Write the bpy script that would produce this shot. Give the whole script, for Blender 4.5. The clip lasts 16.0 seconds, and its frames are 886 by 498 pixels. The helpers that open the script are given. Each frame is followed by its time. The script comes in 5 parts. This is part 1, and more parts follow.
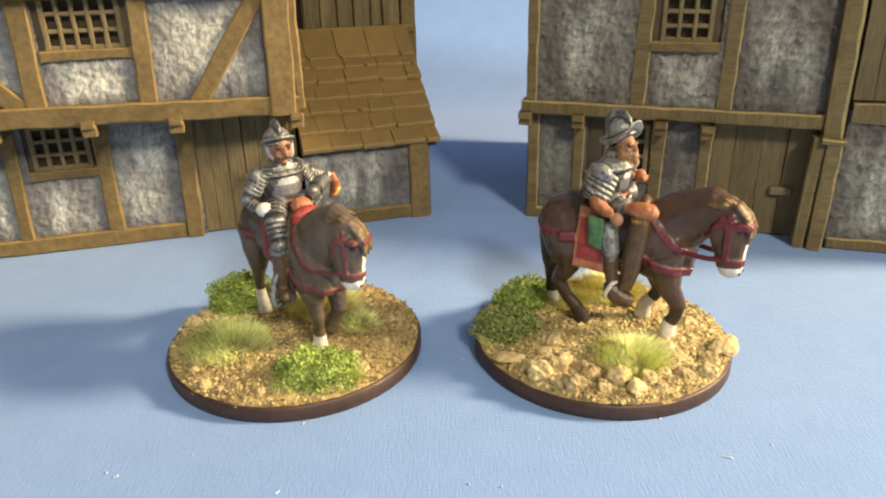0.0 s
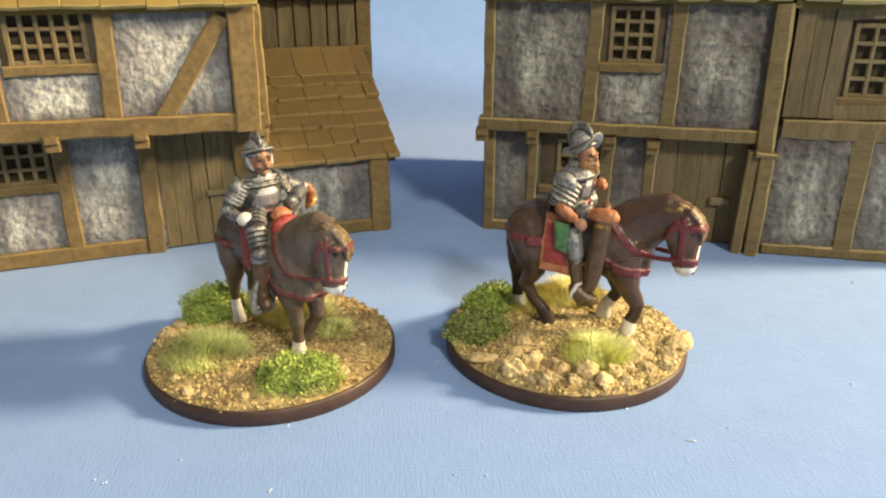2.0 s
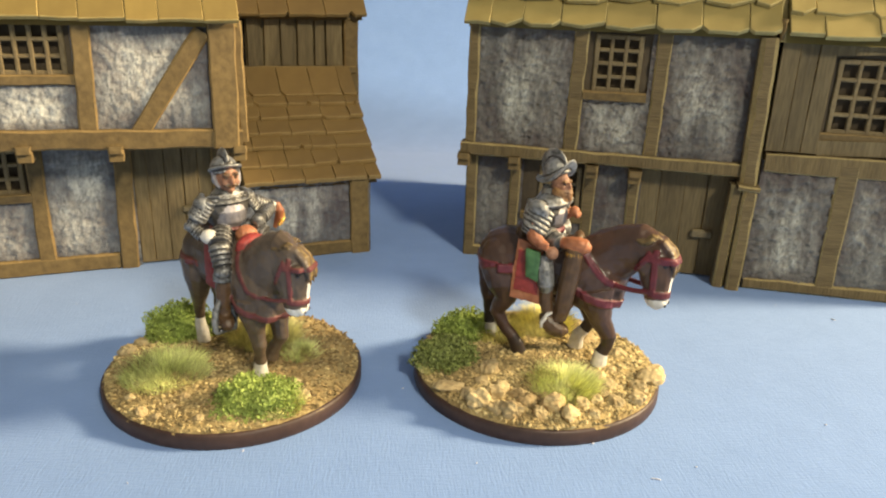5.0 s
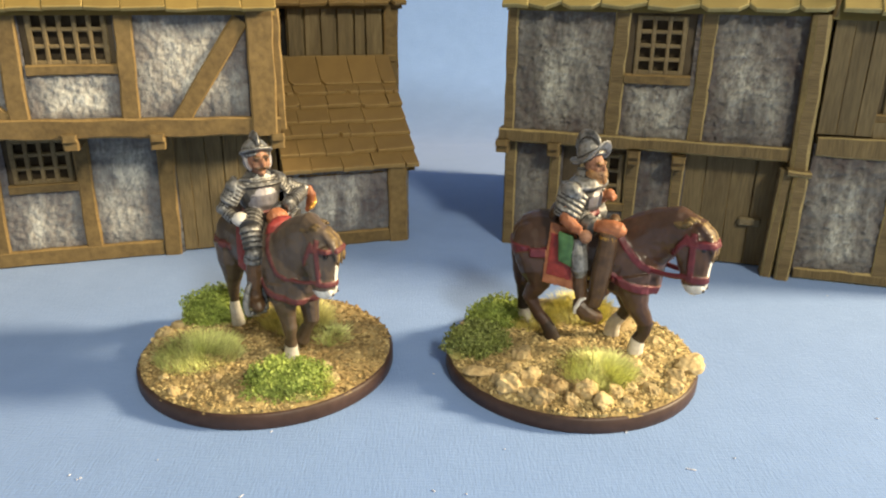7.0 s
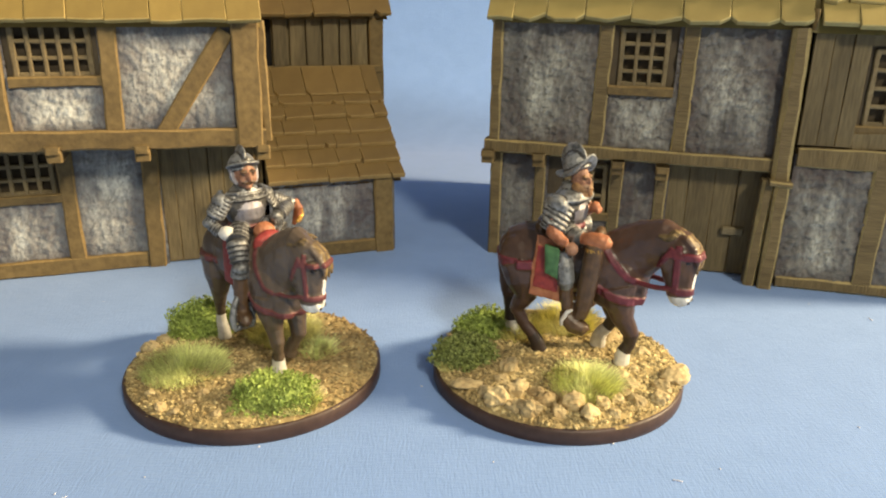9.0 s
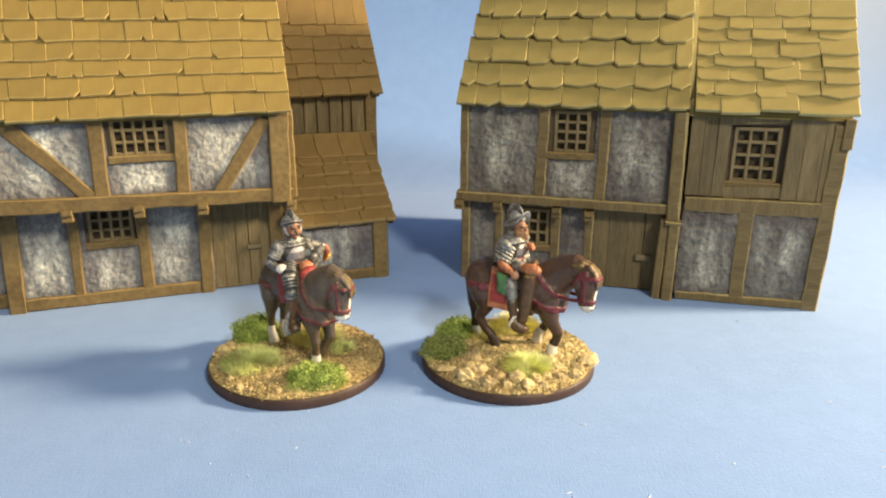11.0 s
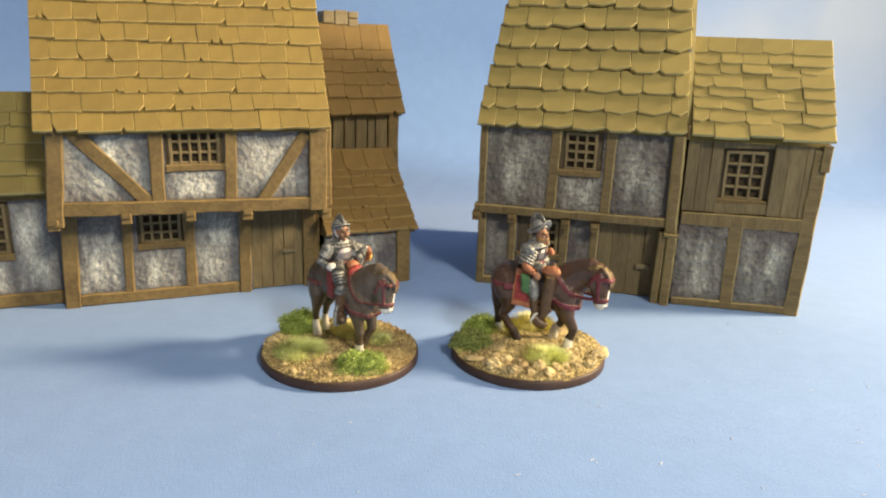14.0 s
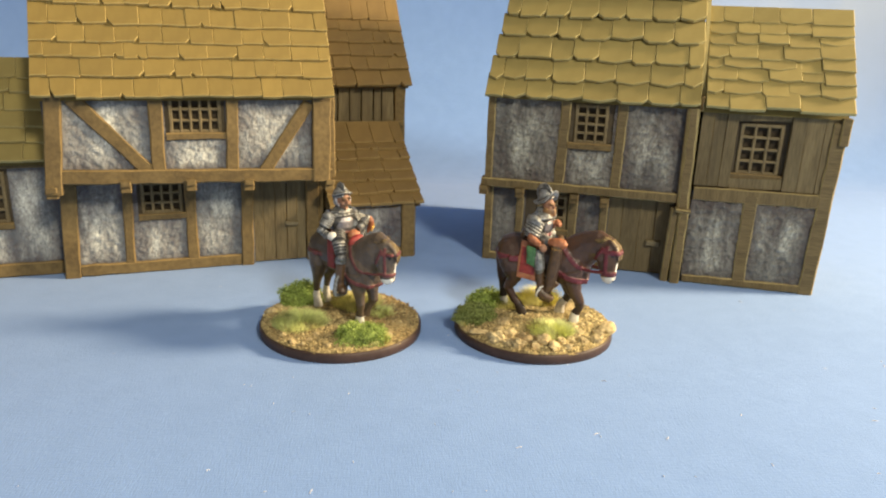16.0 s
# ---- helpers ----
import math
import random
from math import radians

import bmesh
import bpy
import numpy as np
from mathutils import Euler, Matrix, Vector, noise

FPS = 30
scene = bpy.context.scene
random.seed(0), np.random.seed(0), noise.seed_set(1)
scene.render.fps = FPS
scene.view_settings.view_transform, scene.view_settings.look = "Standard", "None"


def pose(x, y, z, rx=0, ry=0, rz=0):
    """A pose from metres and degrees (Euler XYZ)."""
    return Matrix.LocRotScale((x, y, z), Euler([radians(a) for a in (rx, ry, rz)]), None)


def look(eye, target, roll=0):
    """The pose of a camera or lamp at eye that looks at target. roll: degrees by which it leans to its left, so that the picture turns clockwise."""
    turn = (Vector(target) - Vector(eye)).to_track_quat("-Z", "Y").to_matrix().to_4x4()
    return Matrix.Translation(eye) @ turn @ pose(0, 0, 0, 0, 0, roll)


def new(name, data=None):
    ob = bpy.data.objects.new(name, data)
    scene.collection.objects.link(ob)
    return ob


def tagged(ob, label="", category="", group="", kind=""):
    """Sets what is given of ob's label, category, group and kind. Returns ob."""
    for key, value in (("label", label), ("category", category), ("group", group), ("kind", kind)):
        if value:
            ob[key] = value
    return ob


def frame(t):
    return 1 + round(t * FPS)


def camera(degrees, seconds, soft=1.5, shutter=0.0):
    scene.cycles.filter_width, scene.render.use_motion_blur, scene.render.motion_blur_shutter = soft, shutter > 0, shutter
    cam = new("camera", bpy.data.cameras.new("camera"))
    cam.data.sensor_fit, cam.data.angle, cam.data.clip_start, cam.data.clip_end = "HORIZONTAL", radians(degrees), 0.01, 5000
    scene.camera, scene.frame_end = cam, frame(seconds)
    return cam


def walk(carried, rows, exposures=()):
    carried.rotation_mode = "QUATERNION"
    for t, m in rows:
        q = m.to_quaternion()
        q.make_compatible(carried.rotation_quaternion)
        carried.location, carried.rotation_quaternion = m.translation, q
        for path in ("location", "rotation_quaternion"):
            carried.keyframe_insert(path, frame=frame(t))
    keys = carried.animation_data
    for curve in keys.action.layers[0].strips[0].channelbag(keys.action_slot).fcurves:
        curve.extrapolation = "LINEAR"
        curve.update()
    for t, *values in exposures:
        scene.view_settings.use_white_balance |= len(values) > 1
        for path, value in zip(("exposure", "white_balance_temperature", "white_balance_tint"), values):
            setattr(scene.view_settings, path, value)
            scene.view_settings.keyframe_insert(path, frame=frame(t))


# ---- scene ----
# A tabletop diorama: two painted cavalry miniatures before two model houses on blue cloth.
# Lengths are written in millimetres and turned into metres by MM.
from mathutils.bvhtree import BVHTree

MM = 0.001

# ---- camera and its path ----
cam = camera(62.74, 16.0, soft=2.1)
ROWS = [
    (0.0, 0.01, 0.00, 76.85, 0.005, -23.544, -1.072),
    (0.5, 3.35, -1.26, 77.97, -1.453, -22.438, 0.275),
    (1.0, 1.78, -1.20, 77.97, -2.676, -22.204, 0.263),
    (1.5, -0.11, -0.83, 76.53, -1.314, -21.599, 0.166),
    (2.0, -8.00, -6.90, 76.33, -5.632, -21.712, 0.162),
    (2.2, -14.70, -6.30, 76.30, -9.357, -21.858, 0.611),
    (2.5, -22.14, -4.08, 76.35, -11.773, -21.794, 1.859),
    (3.0, -23.59, -1.27, 74.79, -17.188, -20.940, 3.642),
    (3.2, -23.70, -1.60, 74.80, -17.691, -20.916, 3.720),
    (3.5, -23.79, -3.62, 74.82, -16.169, -20.962, 4.153),
    (3.7, -20.68, -5.26, 76.53, -13.899, -21.543, 3.586),
    (5.8, 1.26, -4.67, 75.28, -4.413, -18.941, 1.692),
    (6.0, 1.66, -5.65, 75.82, -4.044, -19.561, 1.319),
    (6.5, 3.02, -4.56, 74.23, -2.155, -19.562, 0.554),
    (7.0, 1.99, -4.21, 72.72, -1.397, -20.179, 0.687),
    (7.5, 2.81, -5.19, 74.46, -0.859, -20.620, 0.368),
    (8.0, 2.16, -4.06, 74.79, -1.161, -20.265, -0.140),
    (8.2, 1.73, -0.86, 73.12, -1.456, -19.738, 0.022),
    (10.3, 1.19, -36.15, 87.30, -4.354, -19.870, 0.454),
    (10.5, 0.90, -45.34, 91.16, -4.522, -19.799, 0.253),
    (11.0, -2.90, -64.06, 97.82, -4.415, -18.101, 0.426),
    (11.5, -5.87, -66.72, 97.83, -5.463, -16.228, 1.480),
    (12.0, -7.06, -73.93, 98.42, -5.195, -15.896, 0.747),
    (12.5, -13.86, -82.77, 101.18, -4.707, -15.140, 1.179),
    (13.0, -17.98, -86.63, 101.14, -4.454, -15.317, 1.168),
    (13.5, -18.87, -90.63, 100.81, -5.831, -16.217, 2.008),
    (14.0, -21.48, -88.51, 100.50, -6.261, -16.524, 1.914),
    (14.5, -20.35, -83.98, 99.12, -5.741, -16.570, 2.319),
    (15.0, -19.35, -83.42, 95.66, -5.546, -17.280, 2.527),
    (15.5, -19.84, -87.51, 95.01, -5.265, -17.466, 2.087),
    (16.0, -18.23, -84.82, 94.06, -5.290, -17.560, 2.185),

]


def held(x, y, z, yaw, pitch, roll):
    return pose(x * MM, y * MM, z * MM, 0, 0, yaw) @ pose(0, 0, 0, 90 + pitch) @ pose(0, 0, 0, 0, 0, roll)


EXPOSURES = [(0, 0.01, 6790, 10), (2, 0.02, 6820, 10), (3, 0.13, 6980, 10), (3.7, -0.05, 6780, 10), (5.8, -0.10, 6760, 10), (8.2, -0.14, 6720, 10),
             (10.3, -0.08, 6750, 10), (11, 0.01, 6760, 10), (12.2, -0.09, 6640, 10), (13.2, -0.09, 6630, 10), (15, -0.13, 6610, 10), (16, -0.15, 6600, 10)]
walk(cam, [(row[0], held(*row[1:])) for row in ROWS], EXPOSURES)

# ---- light ----
world = bpy.data.worlds.new("room_light")
scene.world = world
world.use_nodes = True
world.node_tree.nodes["Background"].inputs["Color"].default_value = (0.95, 0.92, 0.86, 1)
world.node_tree.nodes["Background"].inputs["Strength"].default_value = 0.34


def lamp(name, place, target, size, watts, colour):
    data = bpy.data.lights.new(name, "AREA")
    data.shape, data.size, data.energy, data.color = "DISK", size * MM, watts, colour
    ob = new(name, data)
    ob.matrix_world = look(Vector(place) * MM, Vector(target) * MM)
    return ob


# the shaded desk lamp that lights the table from one side
shaded = bpy.data.lights.new("desk_lamp", "SPOT")
shaded.energy, shaded.color, shaded.shadow_soft_size, shaded.spot_size, shaded.spot_blend = 70.0, (1.0, 0.79, 0.49), 74 * MM, radians(96), 0.9
new("desk_lamp", shaded).matrix_world = look(Vector((745, 110, 386)) * MM, Vector((-170, 30, 0)) * MM)
lamp("window_light", (300, -500, 600), (0, 160, 20), 130, 6.2, (1.0, 0.925, 0.735))


# ---- materials ----
def material(name, base, dark=None, scale=900.0, rough=0.75, metal=0.0, bump=0.25, fine=4.0, vary=0.0, island=False, sheen=0.0, contrast=(0.35, 0.65)):
    """A painted surface: two scales of noise between two colours, fine relief, a little variation from piece to piece."""
    m = bpy.data.materials.new(name)
    m.use_nodes = True
    t = m.node_tree
    n, l = t.nodes, t.links
    b = n["Principled BSDF"]
    b.inputs["Roughness"].default_value, b.inputs["Metallic"].default_value = rough, metal
    if sheen:
        b.inputs["Sheen Weight"].default_value = sheen
    co = n.new("ShaderNodeTexCoord")
    big = n.new("ShaderNodeTexNoise")
    big.inputs["Scale"].default_value, big.inputs["Detail"].default_value = scale * 0.25, 3
    small = n.new("ShaderNodeTexNoise")
    small.inputs["Scale"].default_value, small.inputs["Detail"].default_value = scale * fine * 0.5, 5
    l.new(co.outputs["Object"], big.inputs["Vector"])
    l.new(co.outputs["Object"], small.inputs["Vector"])
    add = n.new("ShaderNodeMath")
    add.operation = "MULTIPLY_ADD"
    add.inputs[1].default_value = 0.5
    half = n.new("ShaderNodeMath")
    half.operation = "MULTIPLY"
    half.inputs[1].default_value = 0.5
    l.new(small.outputs["Fac"], half.inputs[0])
    l.new(big.outputs["Fac"], add.inputs[0])
    l.new(half.outputs[0], add.inputs[2])
    ramp = n.new("ShaderNodeMapRange")
    ramp.inputs["From Min"].default_value, ramp.inputs["From Max"].default_value = contrast
    l.new(add.outputs[0], ramp.inputs["Value"])
    mix = n.new("ShaderNodeMix")
    mix.data_type = "RGBA"
    dark = dark or tuple(c * 0.6 for c in base)
    mix.inputs["A"].default_value, mix.inputs["B"].default_value = (*dark, 1), (*base, 1)
    l.new(ramp.outputs["Result"], mix.inputs["Factor"])
    out = mix.outputs["Result"]
    if vary:
        if island:
            rnd = n.new("ShaderNodeNewGeometry").outputs["Random Per Island"]
        else:
            rnd = n.new("ShaderNodeObjectInfo").outputs["Random"]
        span = n.new("ShaderNodeMapRange")
        span.inputs["To Min"].default_value, span.inputs["To Max"].default_value = 1 - vary, 1 + vary
        l.new(rnd, span.inputs["Value"])
        hsv = n.new("ShaderNodeHueSaturation")
        l.new(span.outputs["Result"], hsv.inputs["Value"])
        l.new(out, hsv.inputs["Color"])
        out = hsv.outputs["Color"]
    l.new(out, b.inputs["Base Color"])
    if bump:
        bp = n.new("ShaderNodeBump")
        bp.inputs["Strength"].default_value, bp.inputs["Distance"].default_value = bump, 0.0004
        l.new(small.outputs["Fac"], bp.inputs["Height"])
        l.new(bp.outputs["Normal"], b.inputs["Normal"])
    return m


def grain_material(name, base, dark, stretch, scale=500.0, rough=0.8, bump=0.35, vary=0.12):
    """Painted wood whose grain runs along one local axis."""
    m = material(name, base, dark, scale, rough, 0.0, bump, 3.0, vary)
    t = m.node_tree
    mapping = t.nodes.new("ShaderNodeMapping")
    mapping.inputs["Scale"].default_value = stretch
    co = next(k for k in t.nodes if k.bl_idname == "ShaderNodeTexCoord")
    t.links.new(co.outputs["Object"], mapping.inputs["Vector"])
    for k in t.nodes:
        if k.bl_idname == "ShaderNodeTexNoise":
            t.links.new(mapping.outputs["Vector"], k.inputs["Vector"])
    return m


def cloth_material(name, base=(0.190, 0.322, 0.632), dark=(0.168, 0.292, 0.583)):
    """Blue cotton sheet: soft uneven weave, faint stains."""
    m = material(name, base, dark, 40.0, 0.95, 0, 0, 6.0, sheen=0.2)
    t = m.node_tree
    n, l = t.nodes, t.links
    co = next(k for k in n if k.bl_idname == "ShaderNodeTexCoord")
    height = None
    for stretch in ((2600, 420, 500), (380, 2300, 2300)):
        mp = n.new("ShaderNodeMapping")
        mp.inputs["Scale"].default_value = stretch
        l.new(co.outputs["Object"], mp.inputs["Vector"])
        w = n.new("ShaderNodeTexNoise")
        w.inputs["Scale"].default_value, w.inputs["Detail"].default_value = 1.0, 2
        l.new(mp.outputs["Vector"], w.inputs["Vector"])
        if height is None:
            height = w.outputs["Fac"]
        else:
            both = n.new("ShaderNodeMath")
            l.new(height, both.inputs[0])
            l.new(w.outputs["Fac"], both.inputs[1])
            height = both.outputs[0]
    bp = n.new("ShaderNodeBump")
    bp.inputs["Strength"].default_value, bp.inputs["Distance"].default_value = 0.42, 0.00022
    l.new(height, bp.inputs["Height"])
    l.new(bp.outputs["Normal"], n["Principled BSDF"].inputs["Normal"])
    return m


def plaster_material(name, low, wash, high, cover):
    """Dark plaster with a brown wash, dry-brushed pale over its relief in uneven upright patches; panel edges are kept
    dark in the colour.
    """
    m = material(name, low, wash, 200.0, 0.88, 0, 0.9, 6.0, contrast=(0.42, 0.58))
    t = m.node_tree
    n, l = t.nodes, t.links
    co = next(k for k in n if k.bl_idname == "ShaderNodeTexCoord")

    def spread(scale, detail, stretch, lo, hi):
        mp = n.new("ShaderNodeMapping")
        mp.inputs["Scale"].default_value = stretch
        l.new(co.outputs["Object"], mp.inputs["Vector"])
        tex = n.new("ShaderNodeTexNoise")
        tex.inputs["Scale"].default_value, tex.inputs["Detail"].default_value = scale, detail
        l.new(mp.outputs["Vector"], tex.inputs["Vector"])
        rg = n.new("ShaderNodeMapRange")
        rg.inputs["From Min"].default_value, rg.inputs["From Max"].default_value = lo, hi
        l.new(tex.outputs["Fac"], rg.inputs["Value"])
        return rg.outputs["Result"]

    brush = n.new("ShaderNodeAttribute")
    brush.attribute_name = "brush_edge_tone"
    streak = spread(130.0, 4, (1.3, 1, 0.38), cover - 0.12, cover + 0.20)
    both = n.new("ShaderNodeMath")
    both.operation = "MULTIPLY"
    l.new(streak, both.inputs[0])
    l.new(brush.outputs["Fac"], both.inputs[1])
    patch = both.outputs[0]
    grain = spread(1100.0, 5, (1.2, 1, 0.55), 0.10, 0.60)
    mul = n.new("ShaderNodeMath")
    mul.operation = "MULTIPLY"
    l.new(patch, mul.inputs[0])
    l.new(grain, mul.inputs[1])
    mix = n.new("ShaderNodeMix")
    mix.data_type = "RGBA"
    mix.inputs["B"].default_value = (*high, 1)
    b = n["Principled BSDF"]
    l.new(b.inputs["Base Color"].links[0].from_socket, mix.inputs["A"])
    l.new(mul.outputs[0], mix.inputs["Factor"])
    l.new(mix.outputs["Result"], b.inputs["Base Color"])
    for k in n:
        if k.bl_idname == "ShaderNodeBump":
            k.inputs["Distance"].default_value = 0.0006
    return m


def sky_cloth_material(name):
    """Blue cotton with soft pale clouds above the table, thicker to one side to put the lamp's brightness into its
    colour.
    """
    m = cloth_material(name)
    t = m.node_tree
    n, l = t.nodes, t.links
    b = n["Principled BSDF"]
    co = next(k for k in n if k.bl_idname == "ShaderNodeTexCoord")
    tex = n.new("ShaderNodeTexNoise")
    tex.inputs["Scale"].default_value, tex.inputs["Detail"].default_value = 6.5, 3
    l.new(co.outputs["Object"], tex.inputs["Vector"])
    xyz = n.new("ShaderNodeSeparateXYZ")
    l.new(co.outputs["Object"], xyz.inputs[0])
    # more pale along X: the lamplit side is painted into the cloth
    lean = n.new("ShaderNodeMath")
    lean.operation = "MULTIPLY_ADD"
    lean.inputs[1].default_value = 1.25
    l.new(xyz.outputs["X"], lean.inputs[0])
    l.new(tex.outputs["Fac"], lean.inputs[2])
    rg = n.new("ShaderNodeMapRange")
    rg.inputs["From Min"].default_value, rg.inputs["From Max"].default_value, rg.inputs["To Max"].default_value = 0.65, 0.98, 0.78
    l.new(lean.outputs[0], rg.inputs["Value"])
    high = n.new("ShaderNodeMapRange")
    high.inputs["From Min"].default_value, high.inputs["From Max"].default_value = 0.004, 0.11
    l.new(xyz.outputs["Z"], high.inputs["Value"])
    paled = n.new("ShaderNodeMath")
    paled.operation = "MULTIPLY"
    l.new(rg.outputs["Result"], paled.inputs[0])
    l.new(high.outputs["Result"], paled.inputs[1])
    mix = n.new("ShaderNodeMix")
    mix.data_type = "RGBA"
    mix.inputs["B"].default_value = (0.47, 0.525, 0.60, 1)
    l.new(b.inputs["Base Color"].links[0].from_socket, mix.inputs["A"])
    l.new(paled.outputs[0], mix.inputs["Factor"])
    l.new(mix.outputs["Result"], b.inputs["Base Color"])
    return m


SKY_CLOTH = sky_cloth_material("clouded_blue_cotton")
WOOD = grain_material("brown_painted_timber", (0.195, 0.133, 0.050), (0.100, 0.066, 0.024), (1, 1, 1), 420, vary=0.1)
WOOD_EDGE = material("dry_brushed_timber_edge", (0.264, 0.178, 0.066), (0.172, 0.109, 0.036), 700)
WOOD_SCORED = grain_material("olive_brown_scored_post", (0.186, 0.134, 0.058), (0.100, 0.070, 0.029), (0.35, 1, 3.2), 420, bump=0.7, vary=0.06)
BEAM_SCORED = grain_material("olive_brown_scored_beam", (0.180, 0.130, 0.056), (0.098, 0.069, 0.028), (3.2, 1, 0.35), 420, bump=0.7, vary=0.06)
SCORED_EDGE = material("dry_brushed_olive_edge", (0.36, 0.275, 0.115), (0.22, 0.165, 0.066), 700)
PLANK = grain_material("dark_plank", (0.175, 0.133, 0.064), (0.090, 0.066, 0.030), (3.0, 1, 0.35), 420, vary=0.18)
TILE_OCHRE = material("ochre_roof_tile", (0.262, 0.186, 0.049), (0.185, 0.125, 0.031), 150, 0.8, vary=0.10, contrast=(0.2, 0.8))
TILE_OCHRE_EDGE = material("ochre_tile_edge", (0.50, 0.375, 0.14), (0.38, 0.27, 0.085), 700)
TILE_OLIVE = material("olive_roof_tile", (0.290, 0.231, 0.075), (0.216, 0.163, 0.049), 150, 0.8, vary=0.10, contrast=(0.2, 0.8))
TILE_OLIVE_EDGE = material("olive_tile_edge", (0.45, 0.365, 0.15), (0.34, 0.27, 0.10), 700)
TILE_BROWN = material("brown_roof_tile", (0.226, 0.145, 0.046), (0.154, 0.094, 0.029), 150, 0.8, vary=0.10, contrast=(0.2, 0.8))
TILE_BROWN_EDGE = material("brown_tile_edge", (0.33, 0.225, 0.085), (0.25, 0.16, 0.052), 700)
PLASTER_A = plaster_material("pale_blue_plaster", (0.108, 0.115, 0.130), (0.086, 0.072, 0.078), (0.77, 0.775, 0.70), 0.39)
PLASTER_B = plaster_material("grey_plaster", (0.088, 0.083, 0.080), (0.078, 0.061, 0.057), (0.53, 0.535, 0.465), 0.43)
# near-black, so that the inside looks unlit by its colour alone
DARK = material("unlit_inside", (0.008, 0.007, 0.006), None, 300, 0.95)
LATTICE = material("grey_brown_lattice", (0.215, 0.163, 0.080), (0.130, 0.095, 0.044), 700)
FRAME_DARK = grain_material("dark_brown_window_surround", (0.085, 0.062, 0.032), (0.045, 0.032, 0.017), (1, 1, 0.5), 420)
METAL_LATCH = material("painted_latch", (0.198, 0.158, 0.086), (0.112, 0.086, 0.040), 700, 0.6)
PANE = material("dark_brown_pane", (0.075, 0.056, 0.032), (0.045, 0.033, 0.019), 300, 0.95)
STONE_CHIMNEY = material("buff_stone", (0.277, 0.224, 0.132), (0.165, 0.125, 0.066), 500)


# ---- building helpers ----
rng = random.Random(7)


def part(name, bm, mats, parent=None, label="", smooth=False):
    """Links a bmesh, drawn in millimetres, as one mesh object under its thing."""
    bmesh.ops.scale(bm, vec=(MM, MM, MM), verts=bm.verts)
    bmesh.ops.recalc_face_normals(bm, faces=bm.faces)
    me = bpy.data.meshes.new(name)
    bm.to_mesh(me)
    bm.free()
    for m in mats if isinstance(mats, (list, tuple)) else [mats]:
        me.materials.append(m)
    if smooth:
        me.shade_smooth()
    ob = new(name, me)
    ob.parent = parent
    return tagged(ob, label=label)


def bar(bm, a, b, w, v0, v1, ch=0.4, jit=0.16, step=5.0, taper=0.0):
    """A hewn timber between two points (u, z) of a facade, from depth v0 to v1. Its front arrises are worn (second material)."""
    a, b = Vector(a), Vector(b)
    d = (b - a).normalized()
    p = Vector((-d.y, d.x))
    count = max(2, int((b - a).length / step) + 1)
    rings = []
    for i in range(count + 1):
        c = a.lerp(b, i / count)
        h = w / 2 * (1 + taper * (i / count - 0.5))
        f = v0 + rng.uniform(-jit, jit) * 0.7
        h0, h1 = h + rng.uniform(-jit, jit), h + rng.uniform(-jit, jit)
        k0, k1 = ch * rng.uniform(0.6, 1.5), ch * rng.uniform(0.6, 1.5)
        ring = [(-h0 + k0, f), (h1 - k1, f), (h1, f + k1), (h1, v1), (-h0, v1), (-h0, f + k0)]
        rings.append([bm.verts.new((c.x + p.x * o, v, c.y + p.y * o)) for o, v in ring])
    for r, s in zip(rings, rings[1:]):
        for k in range(6):
            face = bm.faces.new((r[k], r[(k + 1) % 6], s[(k + 1) % 6], s[k]))
            face.material_index = 1 if k in (1, 5) else 0
    bm.faces.new(rings[0])
    bm.faces.new(rings[-1])


def timber(house, name, a, b, w, v0, v1, mats=None, **kw):
    bm = bmesh.new()
    bar(bm, a, b, w, v0, v1, **kw)
    return part(name, bm, mats or [WOOD, WOOD_EDGE], house)


def box(bm, x0, x1, y0, y1, z0, z1, ch=0.0, index=0):
    made = bmesh.ops.create_cube(bm, size=1)["verts"]
    for v in made:
        v.co = Vector(((x0 + x1) / 2 + v.co.x * (x1 - x0), (y0 + y1) / 2 + v.co.y * (y1 - y0), (z0 + z1) / 2 + v.co.z * (z1 - z0)))
    faces = {f for v in made for f in v.link_faces}
    for f in faces:
        f.material_index = index
    if ch:
        edges = {e for v in made for e in v.link_edges}
        bmesh.ops.bevel(bm, geom=list(edges), offset=ch, segments=1, affect="EDGES")


